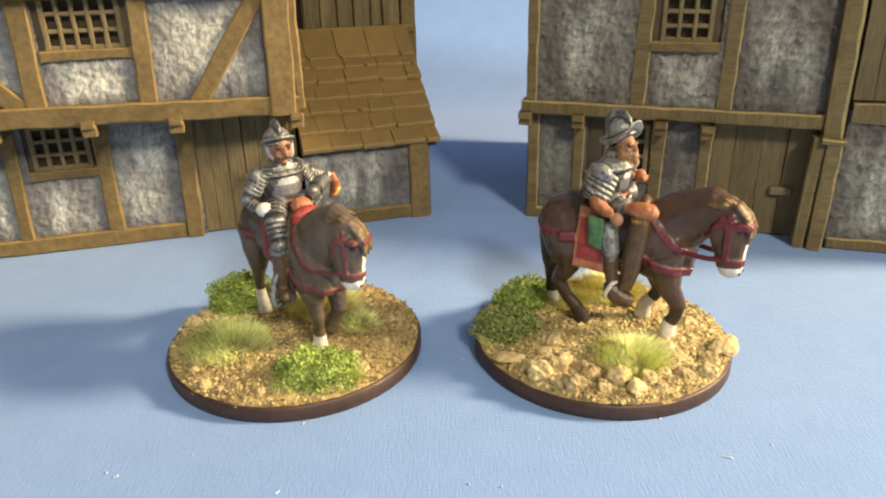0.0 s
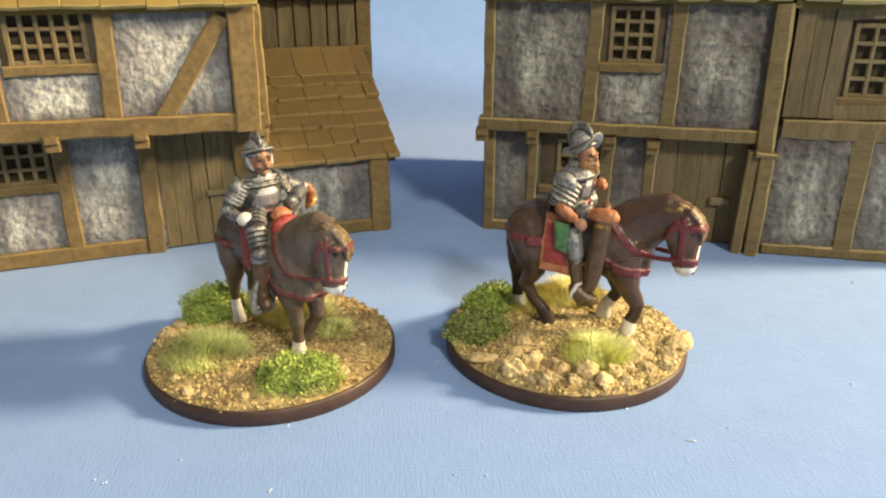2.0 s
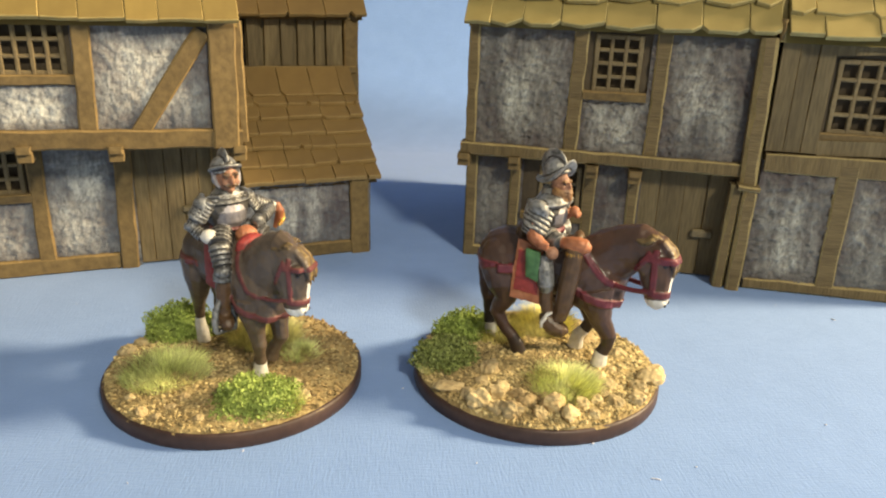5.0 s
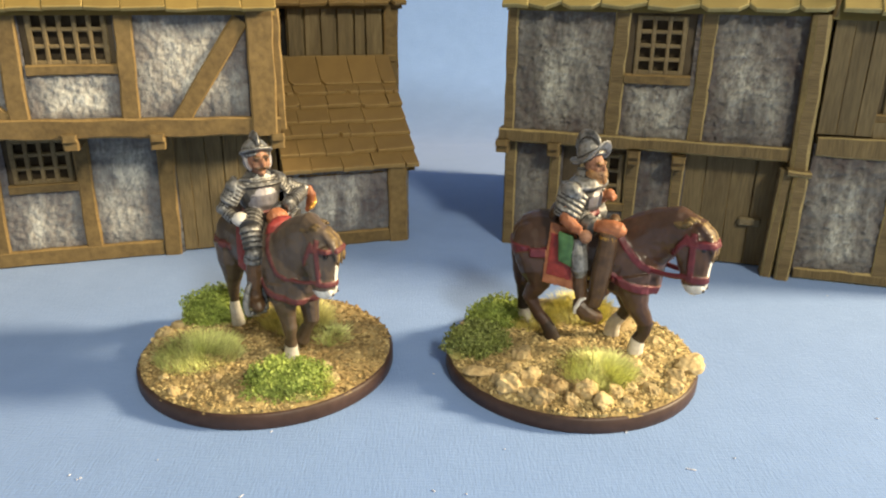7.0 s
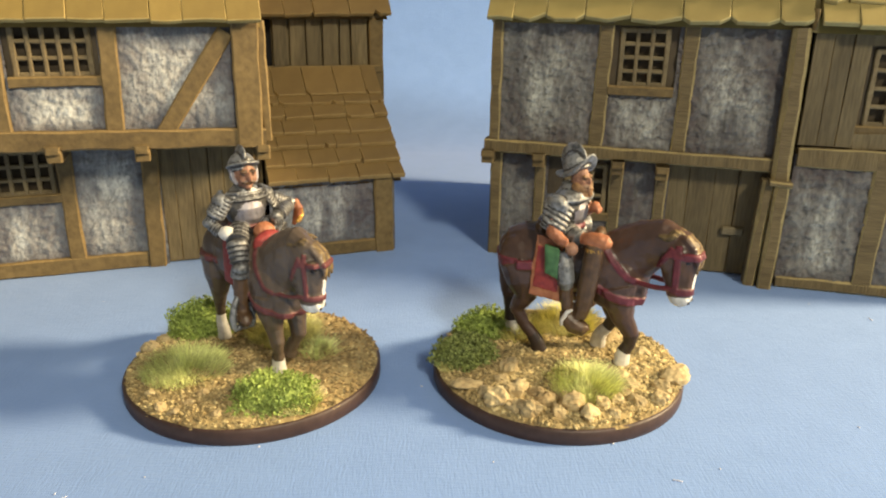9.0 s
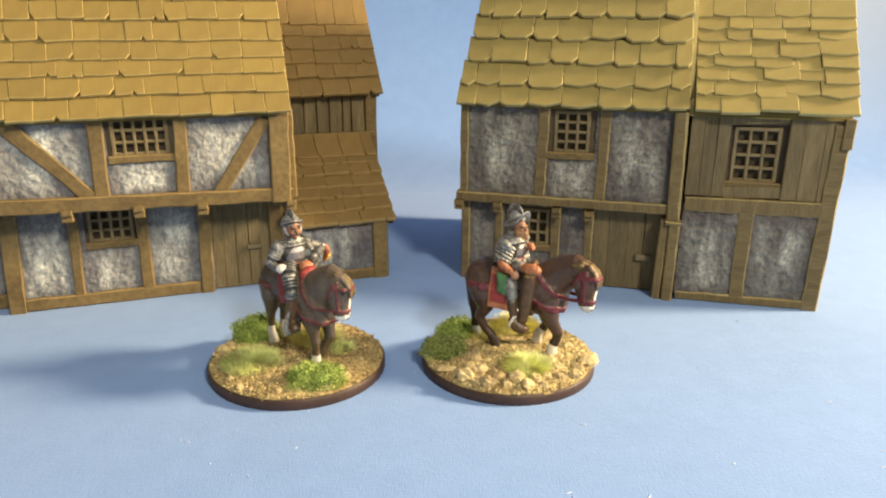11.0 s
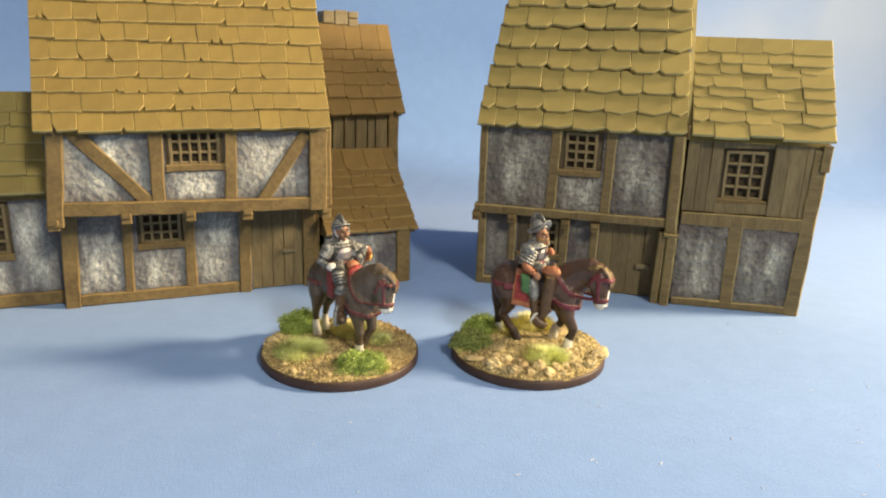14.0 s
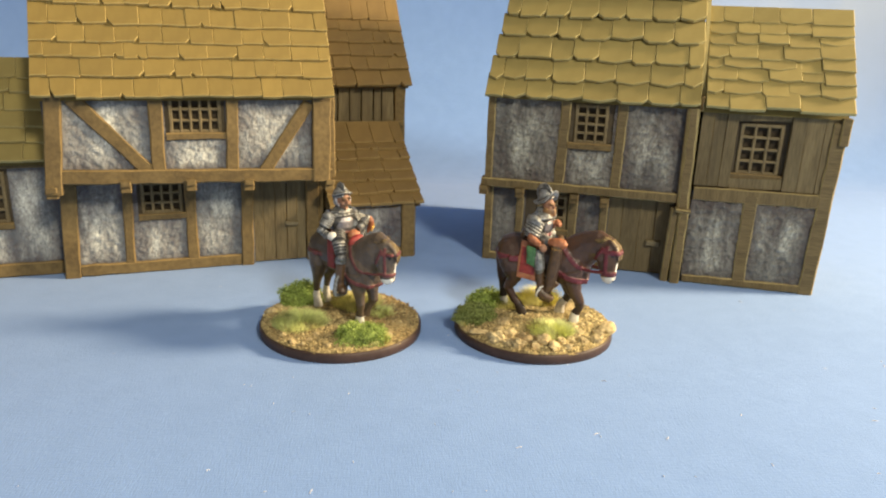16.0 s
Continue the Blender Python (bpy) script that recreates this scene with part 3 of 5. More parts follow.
# ---- the house with the porch posts ----
def porched_house():
    house = new("model_house")
    house.matrix_world = pose(96.6 * MM, 172.8 * MM, 0, 0, 0, -17.0)
    tagged(house, "timber-framed model house with olive tiled roof and lower boarded wing", "model house", "model houses")
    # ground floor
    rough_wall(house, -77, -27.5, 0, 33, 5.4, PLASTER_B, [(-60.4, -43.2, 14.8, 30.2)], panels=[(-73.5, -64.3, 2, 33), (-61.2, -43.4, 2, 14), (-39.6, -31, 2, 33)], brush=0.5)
    plain_wall(house, -28, -1, 8.6, 10.4, 0, 33, DARK)
    plain_wall(house, -77, -75, 7.6, 83.4, 0, 66, WOOD)
    plain_wall(house, -77, 0, 83.4, 85.2, 0, 66, PLASTER_B)
    # slab over the ground floor, painted near black
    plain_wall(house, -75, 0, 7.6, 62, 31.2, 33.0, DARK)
    for u, w in ((-75.2, 3.4), (-62.7, 3.3), (-41.5, 3.8), (-29.4, 3.4)):
        timber(house, "post", (u, 0), (u, 32), w * 0.92, 4.5, 8, mats=[WOOD_SCORED, SCORED_EDGE])
    timber(house, "sill_beam", (-74, 1.6), (-31, 1.6), 3.2, 4.3, 8, mats=[BEAM_SCORED, SCORED_EDGE])
    window(house, -55.2, -44.6, 15.4, 28.2, 4.8, 3, 3, wide=5.2)
    door = planked(house, "door", -27.6, -2.6, 0.3, 30.5, 6.2, 4, label="closed plank door with a pale wooden latch")
    bm = bmesh.new()
    box(bm, -12.4, -6.6, 4.8, 6.4, 11.6, 14.0, 0.45)
    part("door_latch", bm, METAL_LATCH, door, "pale painted latch")
    timber(house, "porch_post", (-4.2, 0), (-3.4, 29), 3.0, -1.2, 3.5, jit=0.06, ch=0.7, mats=[WOOD_SCORED, SCORED_EDGE])
    timber(house, "porch_post", (-0.6, 0), (-0.2, 29), 3.6, -2.6, 3.5, jit=0.06, ch=0.7, mats=[WOOD_SCORED, SCORED_EDGE])
    timber(house, "porch_cap", (-3.6, 28.8), (1.9, 28.6), 1.4, -3.2, 3.0, mats=[BEAM_SCORED, SCORED_EDGE])
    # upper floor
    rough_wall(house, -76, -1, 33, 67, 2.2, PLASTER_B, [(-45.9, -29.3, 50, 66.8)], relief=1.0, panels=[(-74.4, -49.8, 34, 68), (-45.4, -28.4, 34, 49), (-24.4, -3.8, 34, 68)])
    plain_wall(house, -77, 0, 2.6, 8, 30.8, 33, WOOD)
    plain_wall(house, -77, -75.2, 4.4, 9, 33, 66, PLASTER_B)
    timber(house, "beam", (-78.2, 33.2), (-3.2, 32.6), 3.4, 0.5, 5, mats=[BEAM_SCORED, SCORED_EDGE])
    timber(house, "post", (-75.7, 34.6), (-75.6, 67), 2.9, 1.2, 4.4, mats=[WOOD_SCORED, SCORED_EDGE])
    timber(house, "post", (-47.9, 34.8), (-47.3, 67), 3.9, 1.4, 4.4, mats=[WOOD_SCORED, SCORED_EDGE])
    timber(house, "post", (-26.6, 34.6), (-26.2, 67), 3.7, 1.4, 4.4, mats=[WOOD_SCORED, SCORED_EDGE])
    # broad pale arrises put the post's lamplit right edge into its colour
    timber(house, "post", (-0.9, 29), (-1.6, 66.5), 4.4, -1.3, 4.4, jit=0.06, ch=0.9, mats=[WOOD_SCORED, SCORED_EDGE])
    window(house, -43.2, -32.0, 51.2, 64.8, 1.5, 3, 4, 2.6)
    for u, z in ((-77.0, 32.0), (-62.7, 31.9), (-41.3, 31.2), (-29.8, 30.6)):
        bracket(house, u, z, 3.4, 3.7, -1.6, 6)
    roof = prism(house, "roof", -77.4, 0.2, 1.2, 66.0, 37.0, 128.0, 87, 66, TILE_OLIVE, "steep roof of clipped olive tiles", -69, 0.2)
    tiles = tile_set(["clipped"] * 5 + ["chip_left", "chip_right", "ragged", "square", "ragged"], [TILE_OLIVE, TILE_OLIVE_EDGE], 2.0, 200)
    slope(roof, tiles, -78.0, 0.4, 0.0, 66.4, 60, [-0.6, 6.4, 15.2, 24.2, 33.2, 42.4, 51.4, 59.6, 67, 74], 10.4, 0.22, 0.12, 0.0, skew=1.5)
    timber(house, "barge_board", (0.9, 66.0), (1.0, 71), 1.2, -1.0, 2.0)
    bm = bmesh.new()
    pts = [(0.5, -0.8, 65.6), (0.5, 36.4, 129.6), (0.5, 37.6, 128.0), (0.5, 1.6, 65.6)]
    a = [bm.verts.new(p) for p in pts]
    b = [bm.verts.new((1.9, p[1], p[2])) for p in pts]
    bm.faces.new(a)
    bm.faces.new(b[::-1])
    for i in range(4):
        bm.faces.new((a[i], a[(i + 1) % 4], b[(i + 1) % 4], b[i]))
    part("barge_board", bm, TILE_OLIVE_EDGE, house, "pale verge of the roof")
    # boarded wing
    rough_wall(house, 2, 46, 0, 36, 0.6, PLASTER_B, relief=0.9, panels=[(2, 20.4, 2.4, 33.5), (25.2, 44.6, 2.4, 33.5)])
    timber(house, "post", (22.9, 2), (22.7, 36), 4.8, -0.3, 3.5, mats=[WOOD_SCORED, SCORED_EDGE])
    timber(house, "post", (47.0, 0), (48.6, 64), 5.2, -0.5, 4.5, mats=[WOOD_SCORED, SCORED_EDGE])
    timber(house, "sill_beam", (2.4, 1.7), (45, 1.7), 3.2, -0.3, 3.5, mats=[BEAM_SCORED, SCORED_EDGE])
    timber(house, "beam", (2.4, 35.4), (46.6, 35.6), 5.0, -0.3, 4.5, mats=[BEAM_SCORED, SCORED_EDGE])
    timber(house, "post", (49.9, 56.5), (50.0, 66), 3.2, -1.6, 4.5, mats=[WOOD_SCORED, SCORED_EDGE])
    planked(house, "plank_wall", 2, 14.4, 38.2, 66, 1.0, 3, 0.06, "brown upright boards of the wing")
    planked(house, "plank_wall", 32.6, 49.9, 38.2, 66, 0.6, 3, 0.06, "brown upright boards of the wing")
    planked(house, "plank_wall", 14.4, 32.6, 38.2, 42.4, 1.2, 1, 0.06, "short board under the window")
    planked(house, "plank_wall", 14.4, 32.6, 63.2, 66, 1.2, 1, 0.06, "short board over the window")
    window(house, 16.6, 30.2, 44.0, 61.4, 2.0, 3, 4, 2.4)
    # strip behind the wing eaves, dark by its near-black colour
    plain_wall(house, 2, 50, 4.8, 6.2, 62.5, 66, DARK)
    plain_wall(house, 48.2, 50, 4.4, 56, 0, 66, WOOD)
    plain_wall(house, 2, 50, 54, 56, 0, 66, WOOD)
    wing = prism(house, "wing_roof", 1.6, 50.4, -0.4, 65.4, 27.0, 99.6, 56.6, 65.4, TILE_OLIVE, "lower roof of ragged olive shingles", 1.6, 50.6)
    tiles = tile_set(["ragged"] * 4 + ["square", "chip_left", "chip_right", "square"], [TILE_OLIVE, TILE_OLIVE_EDGE], 2.0, 240)
    slope(wing, tiles, 2, 51.6, -1.8, 65.8, 52, [0, 6, 12, 17, 21.4, 27.6, 32.2, 37.4, 44.6], 10.5, 0.35, 0, 0.01, 8.5, 2.2)
    return house


jettied_house()
porched_house()


# ---- paint on the miniatures ----
HORSE = material("greyed_brown_horse_paint", (0.128, 0.095, 0.068), (0.062, 0.043, 0.029), 160, 0.38, 0, 0.12)
HORSE_BAY = material("bay_brown_horse_paint", (0.092, 0.050, 0.033), (0.040, 0.021, 0.014), 160, 0.34, 0, 0.12)
WHITE = material("white_paint", (0.80, 0.78, 0.72), (0.55, 0.52, 0.46), 500, 0.5)
STRAP = material("dark_red_leather_paint", (0.165, 0.046, 0.043), (0.085, 0.022, 0.021), 400, 0.5)
STRAP_CRIMSON = material("crimson_leather_paint", (0.170, 0.028, 0.040), (0.080, 0.013, 0.019), 400, 0.45)
SILVER = material("silver_paint_with_black_wash", (0.32, 0.32, 0.307), (0.09, 0.09, 0.086), 1100, 0.46, 0.6, 0.5, 2.0, contrast=(0.36, 0.58))
FLESH = material("flesh_paint", (0.42, 0.215, 0.125), (0.17, 0.070, 0.036), 900, 0.55)
RED = material("red_cloth_paint", (0.34, 0.045, 0.038), (0.18, 0.022, 0.020), 350, 0.55)
ORANGE = material("orange_tan_cloth_paint", (0.46, 0.185, 0.085), (0.24, 0.078, 0.032), 350, 0.5)
GREEN = material("green_paint", (0.10, 0.24, 0.09), (0.04, 0.11, 0.04), 400, 0.5)
BOOT = material("brown_boot_paint", (0.130, 0.072, 0.033), (0.055, 0.030, 0.014), 350, 0.42)
CUIRASS = material("burnished_grey_plate_paint", (0.33, 0.32, 0.345), (0.17, 0.165, 0.18), 500, 0.54, 0.7, 0.2)
GOLD = material("gold_paint", (0.70, 0.42, 0.10), (0.30, 0.15, 0.03), 600, 0.38, 0.6)
HAIR = material("tan_hair_paint", (0.42, 0.225, 0.085), (0.075, 0.033, 0.013), 700, 0.6, 0, 0.6, 2.0)
STEEL = material("blackened_steel_paint", (0.10, 0.097, 0.092), (0.035, 0.033, 0.031), 500, 0.45, 0.5, 0.3)
MANE = material("dark_mane_paint_brushed_gold", (0.26, 0.175, 0.065), (0.030, 0.018, 0.010), 900, 0.5, 0, 0.6, 2.0)
POINT = material("near_black_leg_and_brow_paint", (0.045, 0.028, 0.020), (0.020, 0.013, 0.010), 200, 0.42, 0, 0.12)
BLACK = material("black_paint", (0.014, 0.012, 0.012), None, 400, 0.35)
PAINTS = [HORSE, WHITE, STRAP, SILVER, FLESH, RED, ORANGE, GREEN, BOOT, GOLD, HAIR, BLACK, STEEL, MANE, CUIRASS, POINT]
(P_HORSE, P_WHITE, P_STRAP, P_SILVER, P_FLESH, P_RED, P_ORANGE, P_GREEN, P_BOOT, P_GOLD, P_HAIR, P_BLACK, P_STEEL, P_MANE, P_CUIRASS, P_POINT) = range(16)

BASE_RIM = material("dark_brown_base_rim", (0.064, 0.034, 0.026), (0.036, 0.018, 0.013), 300, 0.5, 0, 0.15)
SAND = material("dry_sand_glued_down", (0.46, 0.355, 0.160), (0.17, 0.115, 0.045), 700, 0.9, 0, 1.0, 3.0)
GRIT = material("mixed_grit", (0.56, 0.455, 0.225), (0.26, 0.19, 0.080), 300, 0.85, 0, 0.5, 3.0, 0.6, True)
MULCH = material("brown_mulch", (0.37, 0.265, 0.115), (0.16, 0.105, 0.042), 300, 0.9, 0, 0.5, 3.0, 0.5, True)
ROCK = material("cream_washed_rock", (0.58, 0.47, 0.255), (0.29, 0.205, 0.095), 420, 0.9, 0, 1.0, 4.0, 0.2)
LEAF = material("bright_green_clump_foliage", (0.37, 0.46, 0.115), (0.22, 0.30, 0.060), 300, 0.75, 0, 0.2, 3.0, 0.35, True)
LEAF_DARK = material("dark_green_clump_foliage", (0.31, 0.36, 0.11), (0.18, 0.22, 0.06), 300, 0.7, 0, 0.2, 3.0, 0.5, True)
STRAW = material("static_grass_straw_green", (0.78, 0.80, 0.36), (0.50, 0.56, 0.19), 200, 0.7, 0, 0.0, 3.0, 0.35, True)
STRAW_DRY = material("static_grass_yellow", (0.84, 0.78, 0.34), (0.60, 0.57, 0.20), 200, 0.7, 0, 0.0, 3.0, 0.3, True)
LINT = material("pale_lint", (0.72, 0.74, 0.80), (0.5, 0.53, 0.62), 500, 0.9)


# ---- shaping helpers for the castings ----
def loft(bm, rings, mat, n=14, side=(0, 1, 0), mats=None):
    """A skin through rings (x, y, z, half width, half depth) along a path; closed at both ends."""
    pts = [Vector(r[:3]) for r in rings]
    loops = []
    for i, r in enumerate(rings):
        t = (pts[min(i + 1, len(pts) - 1)] - pts[max(i - 1, 0)]).normalized()
        s = Vector(side)
        s = (s - t * s.dot(t)).normalized()
        u = t.cross(s)
        a, b = r[3], r[4] if len(r) > 4 else r[3]
        loops.append([bm.verts.new(pts[i] + s * (a * math.cos(2 * math.pi * k / n)) + u * (b * math.sin(2 * math.pi * k / n))) for k in range(n)])
    for j, (p, q) in enumerate(zip(loops, loops[1:])):
        for k in range(n):
            f = bm.faces.new((p[k], p[(k + 1) % n], q[(k + 1) % n], q[k]))
            f.material_index = mats[j] if mats else mat
    for loop, m in ((loops[0], mats[0] if mats else mat), (loops[-1], mats[-1] if mats else mat)):
        f = bm.faces.new(loop)
        f.material_index = m


def limb(bm, points, radii, mat, n=10, side=(0, 1, 0)):
    rings = [(*p, r) for p, r in zip(points, radii)]
    loft(bm, rings, mat, n, side)


def ball(bm, c, r, mat, turn=None, n=14, low=-1.0):
    """An ellipsoid; low cuts off what lies under that height of the unit ball."""
    m = Matrix.Translation(c) @ (turn or Matrix.Identity(4)) @ Matrix.Diagonal((*r, 1))
    rows_ = 9
    loops = []
    for j in range(1, rows_):
        z = math.cos(math.pi * j / rows_)
        z = max(z, low)
        w = math.sqrt(max(0, 1 - z * z))
        loops.append([bm.verts.new(m @ Vector((w * math.cos(2 * math.pi * k / n), w * math.sin(2 * math.pi * k / n), z))) for k in range(n)])
    top = bm.verts.new(m @ Vector((0, 0, 1)))
    made = [bm.faces.new((top, loops[0][k], loops[0][(k + 1) % n])) for k in range(n)]
    for p, q in zip(loops, loops[1:]):
        for k in range(n):
            if (p[k].co - q[k].co).length > 1e-6:
                made.append(bm.faces.new((p[k], q[k], q[(k + 1) % n], p[(k + 1) % n])))
    made.append(bm.faces.new(loops[-1]))
    for f in made:
        f.material_index = mat


def ribbon(bm, tree, rays, width, thick, mat, closed=False):
    """A strap laid on the casting: where each ray (from, to) meets it."""
    hits = []
    for a, b in rays:
        a, b = Vector(a), Vector(b)
        p, nrm, _, _ = tree.ray_cast(a, (b - a).normalized())
        if p is not None:
            hits.append((p, -nrm if nrm.dot(b - a) > 0 else nrm))
    loops = []
    for i, (p, nrm) in enumerate(hits):
        t = hits[(i + 1) % len(hits) if closed else min(i + 1, len(hits) - 1)][0] - hits[i - 1 if closed or i else 0][0]
        s = t.normalized().cross(nrm).normalized() * (width / 2)
        loops.append([bm.verts.new(q) for q in (p - s - nrm * 0.5, p - s * 0.85 + nrm * thick, p + s * 0.85 + nrm * thick, p + s - nrm * 0.5)])
    pairs = list(zip(loops, loops[1:])) + ([(loops[-1], loops[0])] if closed else [])
    for p, q in pairs:
        for k in range(4):
            bm.faces.new((p[k], p[(k + 1) % 4], q[(k + 1) % 4], q[k])).material_index = mat
    if not closed and loops:
        bm.faces.new(loops[0]).material_index = mat
        bm.faces.new(loops[-1][::-1]).material_index = mat


def around(c, radius, start, end, count, rise=lambda a: 0.0, axis="z"):
    """Rays inward to c from a circle about it, by degrees."""
    out = []
    for i in range(count + 1):
        a = radians(start + (end - start) * i / count)
        z = c[2] + rise(a)
        out.append(((c[0] + radius * math.cos(a), c[1] + radius * math.sin(a), z), (c[0], c[1], z)))
    return out


def horse(bm, legs, turn, ahead, gaze):
    """A walking draught horse with bowed neck; turn: how far its muzzle swings to its left, ahead: how far it reaches."""
    body = [(-12.9, 0, 24.8, 0.8, 0.8), (-12.3, 0, 24.9, 2.6, 2.8), (-10.8, 0, 25.0, 4.0, 4.9), (-8.0, 0, 25.1, 4.9, 6.2), (-4.2, 0, 25.0, 5.2, 6.4), (0, 0, 24.6, 5.2, 6.2),
            (4.5, 0, 24.3, 5.1, 6.4), (8.5, 0, 23.6, 4.9, 6.9), (12.0, 0, 22.4, 4.4, 6.4), (14.4, 0, 21.4, 3.4, 4.9), (15.9, 0, 20.9, 2.2, 3.0), (16.6, 0, 20.8, 0.9, 1.1)]
    loft(bm, body, P_HORSE, 18)
    o = [turn * k for k in (0, 0.05, 0.22, 0.42, 0.58, 0.62)]
    neck = [(7.6, o[0], 24.2, 4.2, 5.2), (10.6, o[0], 25.7, 3.9, 5.6), (13.4, o[1], 27.8, 3.6, 5.7), (16.2, o[2], 29.9, 3.2, 5.0), (18.7 + ahead * 0.5, o[3], 30.9, 2.8, 4.6), (20.7 + ahead, o[4], 30.3, 2.4, 3.9), (21.8 + ahead, o[5], 28.9, 1.5, 2.2)]
    loft(bm, neck, P_HORSE, 16)
    h = [turn * k for k in (0.55, 0.60, 0.70, 0.82, 0.93, 1.0, 1.03, 1.03)]
    xs, zs = (20.4, 20.9, 21.3, 21.5, 21.8, 22.1, 22.1, 22.0), (32.6, 31.2, 29.0, 26.6, 24.4, 22.3, 21.0, 20.4)
    wide, deep = (1.2, 2.3, 2.55, 2.25, 1.9, 1.85, 1.4, 0.5), (1.4, 2.9, 3.5, 3.2, 2.55, 2.25, 1.6, 0.6)
    face = Vector((math.cos(radians(gaze)), math.sin(radians(gaze)), 0))
    across = Vector((-face.y, face.x, 0))
    rings = [(x + ahead, y, z, a, b) for x, y, z, a, b in zip(xs, h, zs, wide, deep)]
    loft(bm, rings, P_HORSE, 14, across, [P_HORSE] * 4 + [P_HORSE, P_WHITE, P_WHITE])
    centre = Vector((22.0 + ahead, h[3], 0))
    # blaze, eyes, nostrils, ears, forelock, jaw
    for s in (1, -1):
        ball(bm, Vector((21.9 + ahead, h[2], 28.9)) + across * (2.0 * s) + face * 1.6, (0.42, 0.42, 0.4), P_BLACK, None, 8)
        ball(bm, Vector((22.2 + ahead, h[5], 21.7)) + across * (1.0 * s) + face * 1.95, (0.26, 0.26, 0.34), P_BLACK, None, 8)
        ear = Vector((21.0 + ahead, h[0], 32.0)) + across * (1.25 * s)
        loft(bm, [(*(ear + face * 0.0), 0.75, 0.5), (*(ear + face * 0.8 + Vector((0, 0, 0.9))), 0.6, 0.35), (*(ear + face * 1.9 + Vector((0, 0, 1.3))), 0.1, 0.1)], P_HORSE, 8, across)
    # forelock: locks that hang from the poll over the brow; a thin mane along the crest
    for i in range(9):
        k = (i - 4) / 4
        root = Vector((20.6 + ahead, h[0], 32.9)) + across * (0.9 * k)
        brow = Vector((21.3 + ahead, h[1], 31.6 - 0.5 * abs(k))) + face * 2.9 + across * (1.5 * k)
        tip = Vector((21.5 + ahead, h[2], 27.6 + 0.9 * math.sin(i * 2.3))) + face * 3.7 + across * (1.7 * k + 0.3 * math.sin(i * 1.9))
        pts = [root, root.lerp(brow, 0.55) + Vector((0, 0, 0.7)), brow, brow.lerp(tip, 0.6) + face * 0.3, tip]
        limb(bm, pts, (0.6, 0.65, 0.6, 0.42, 0.12), P_MANE if i % 4 else P_HORSE, 8, tuple(across))
    # near-black ball paints the hollow under the forelock dark
    ball(bm, Vector((21.3 + ahead, h[1], 31.0)) + face * 2.3, (0.9, 1.5, 0.8), P_POINT)
    for i in range(9):
        k = (i - 4) / 4
        root = Vector((19.8 + ahead - 0.25 * abs(k), h[0], 33.2 - 0.6 * abs(k))) + across * (1.7 * k)
        tip = root + face * (1.9 + 0.5 * math.sin(i * 2.7)) + across * (0.8 * k) + Vector((0, 0, 0.7 + 0.4 * math.sin(i * 1.3)))
        limb(bm, [root - face * 1.6, root, root.lerp(tip, 0.6) + Vector((0, 0, 0.3)), tip], (0.5, 0.75, 0.55, 0.12), P_MANE, 8, tuple(across))
    for s in (1, -1):
        ball(bm, (-8.0, 2.6 * s, 24.0), (4.2, 2.9, 5.6), P_HORSE, Matrix.Rotation(radians(-20), 4, "Y"))
        ball(bm, (9.6, 2.5 * s, 21.6), (3.4, 2.5, 5.4), P_HORSE, Matrix.Rotation(radians(18), 4, "Y"))
        ball(bm, (11.4, 2.6 * s, 23.6), (3.2, 2.0, 3.4), P_HORSE)
        ball(bm, (14.0, 1.7 * s, 20.0), (2.4, 1.9, 2.8), P_HORSE)
        ball(bm, Vector((20.6 + ahead, h[2], 28.0)) + across * (1.2 * s), (2.2, 1.3, 2.4), P_HORSE)
        ball(bm, Vector((22.2 + ahead, h[2], 30.0)) + across * (1.5 * s) + face * 1.1, (1.0, 0.9, 0.6), P_HORSE)
        ball(bm, Vector((22.1 + ahead, h[5], 21.9)) + across * (0.9 * s) + face * 1.2, (0.9, 0.7, 0.9), P_WHITE)
    ball(bm, (12.6, 0, 20.2), (2.0, 0.7, 4.0), P_HORSE)
    ball(bm, (10.5, 0, 23.0), (5.6, 4.6, 4.6), P_HORSE)
    # legs
    for joints, radii, white, dark in legs:
        marks = [P_HORSE] * (len(joints) - 1)
        for i in range(dark):
            marks[-1 - i] = P_POINT
        for i in range(white):
            marks[-1 - i] = P_WHITE
        loft(bm, [(*p, r, r * 1.15) for p, r in zip(joints, radii)], P_HORSE, 12, (0, 1, 0), marks)
    # tail
    limb(bm, [(-11.6, 0.8, 27.5), (-12.2, 1.2, 26.0), (-12.3, 1.8, 21.5), (-11.8, 2.0, 16.0), (-11.4, 2.0, 12.5)], (0.8, 1.1, 1.3, 1.1, 0.3), P_HORSE, 10)
    return rings, face, across


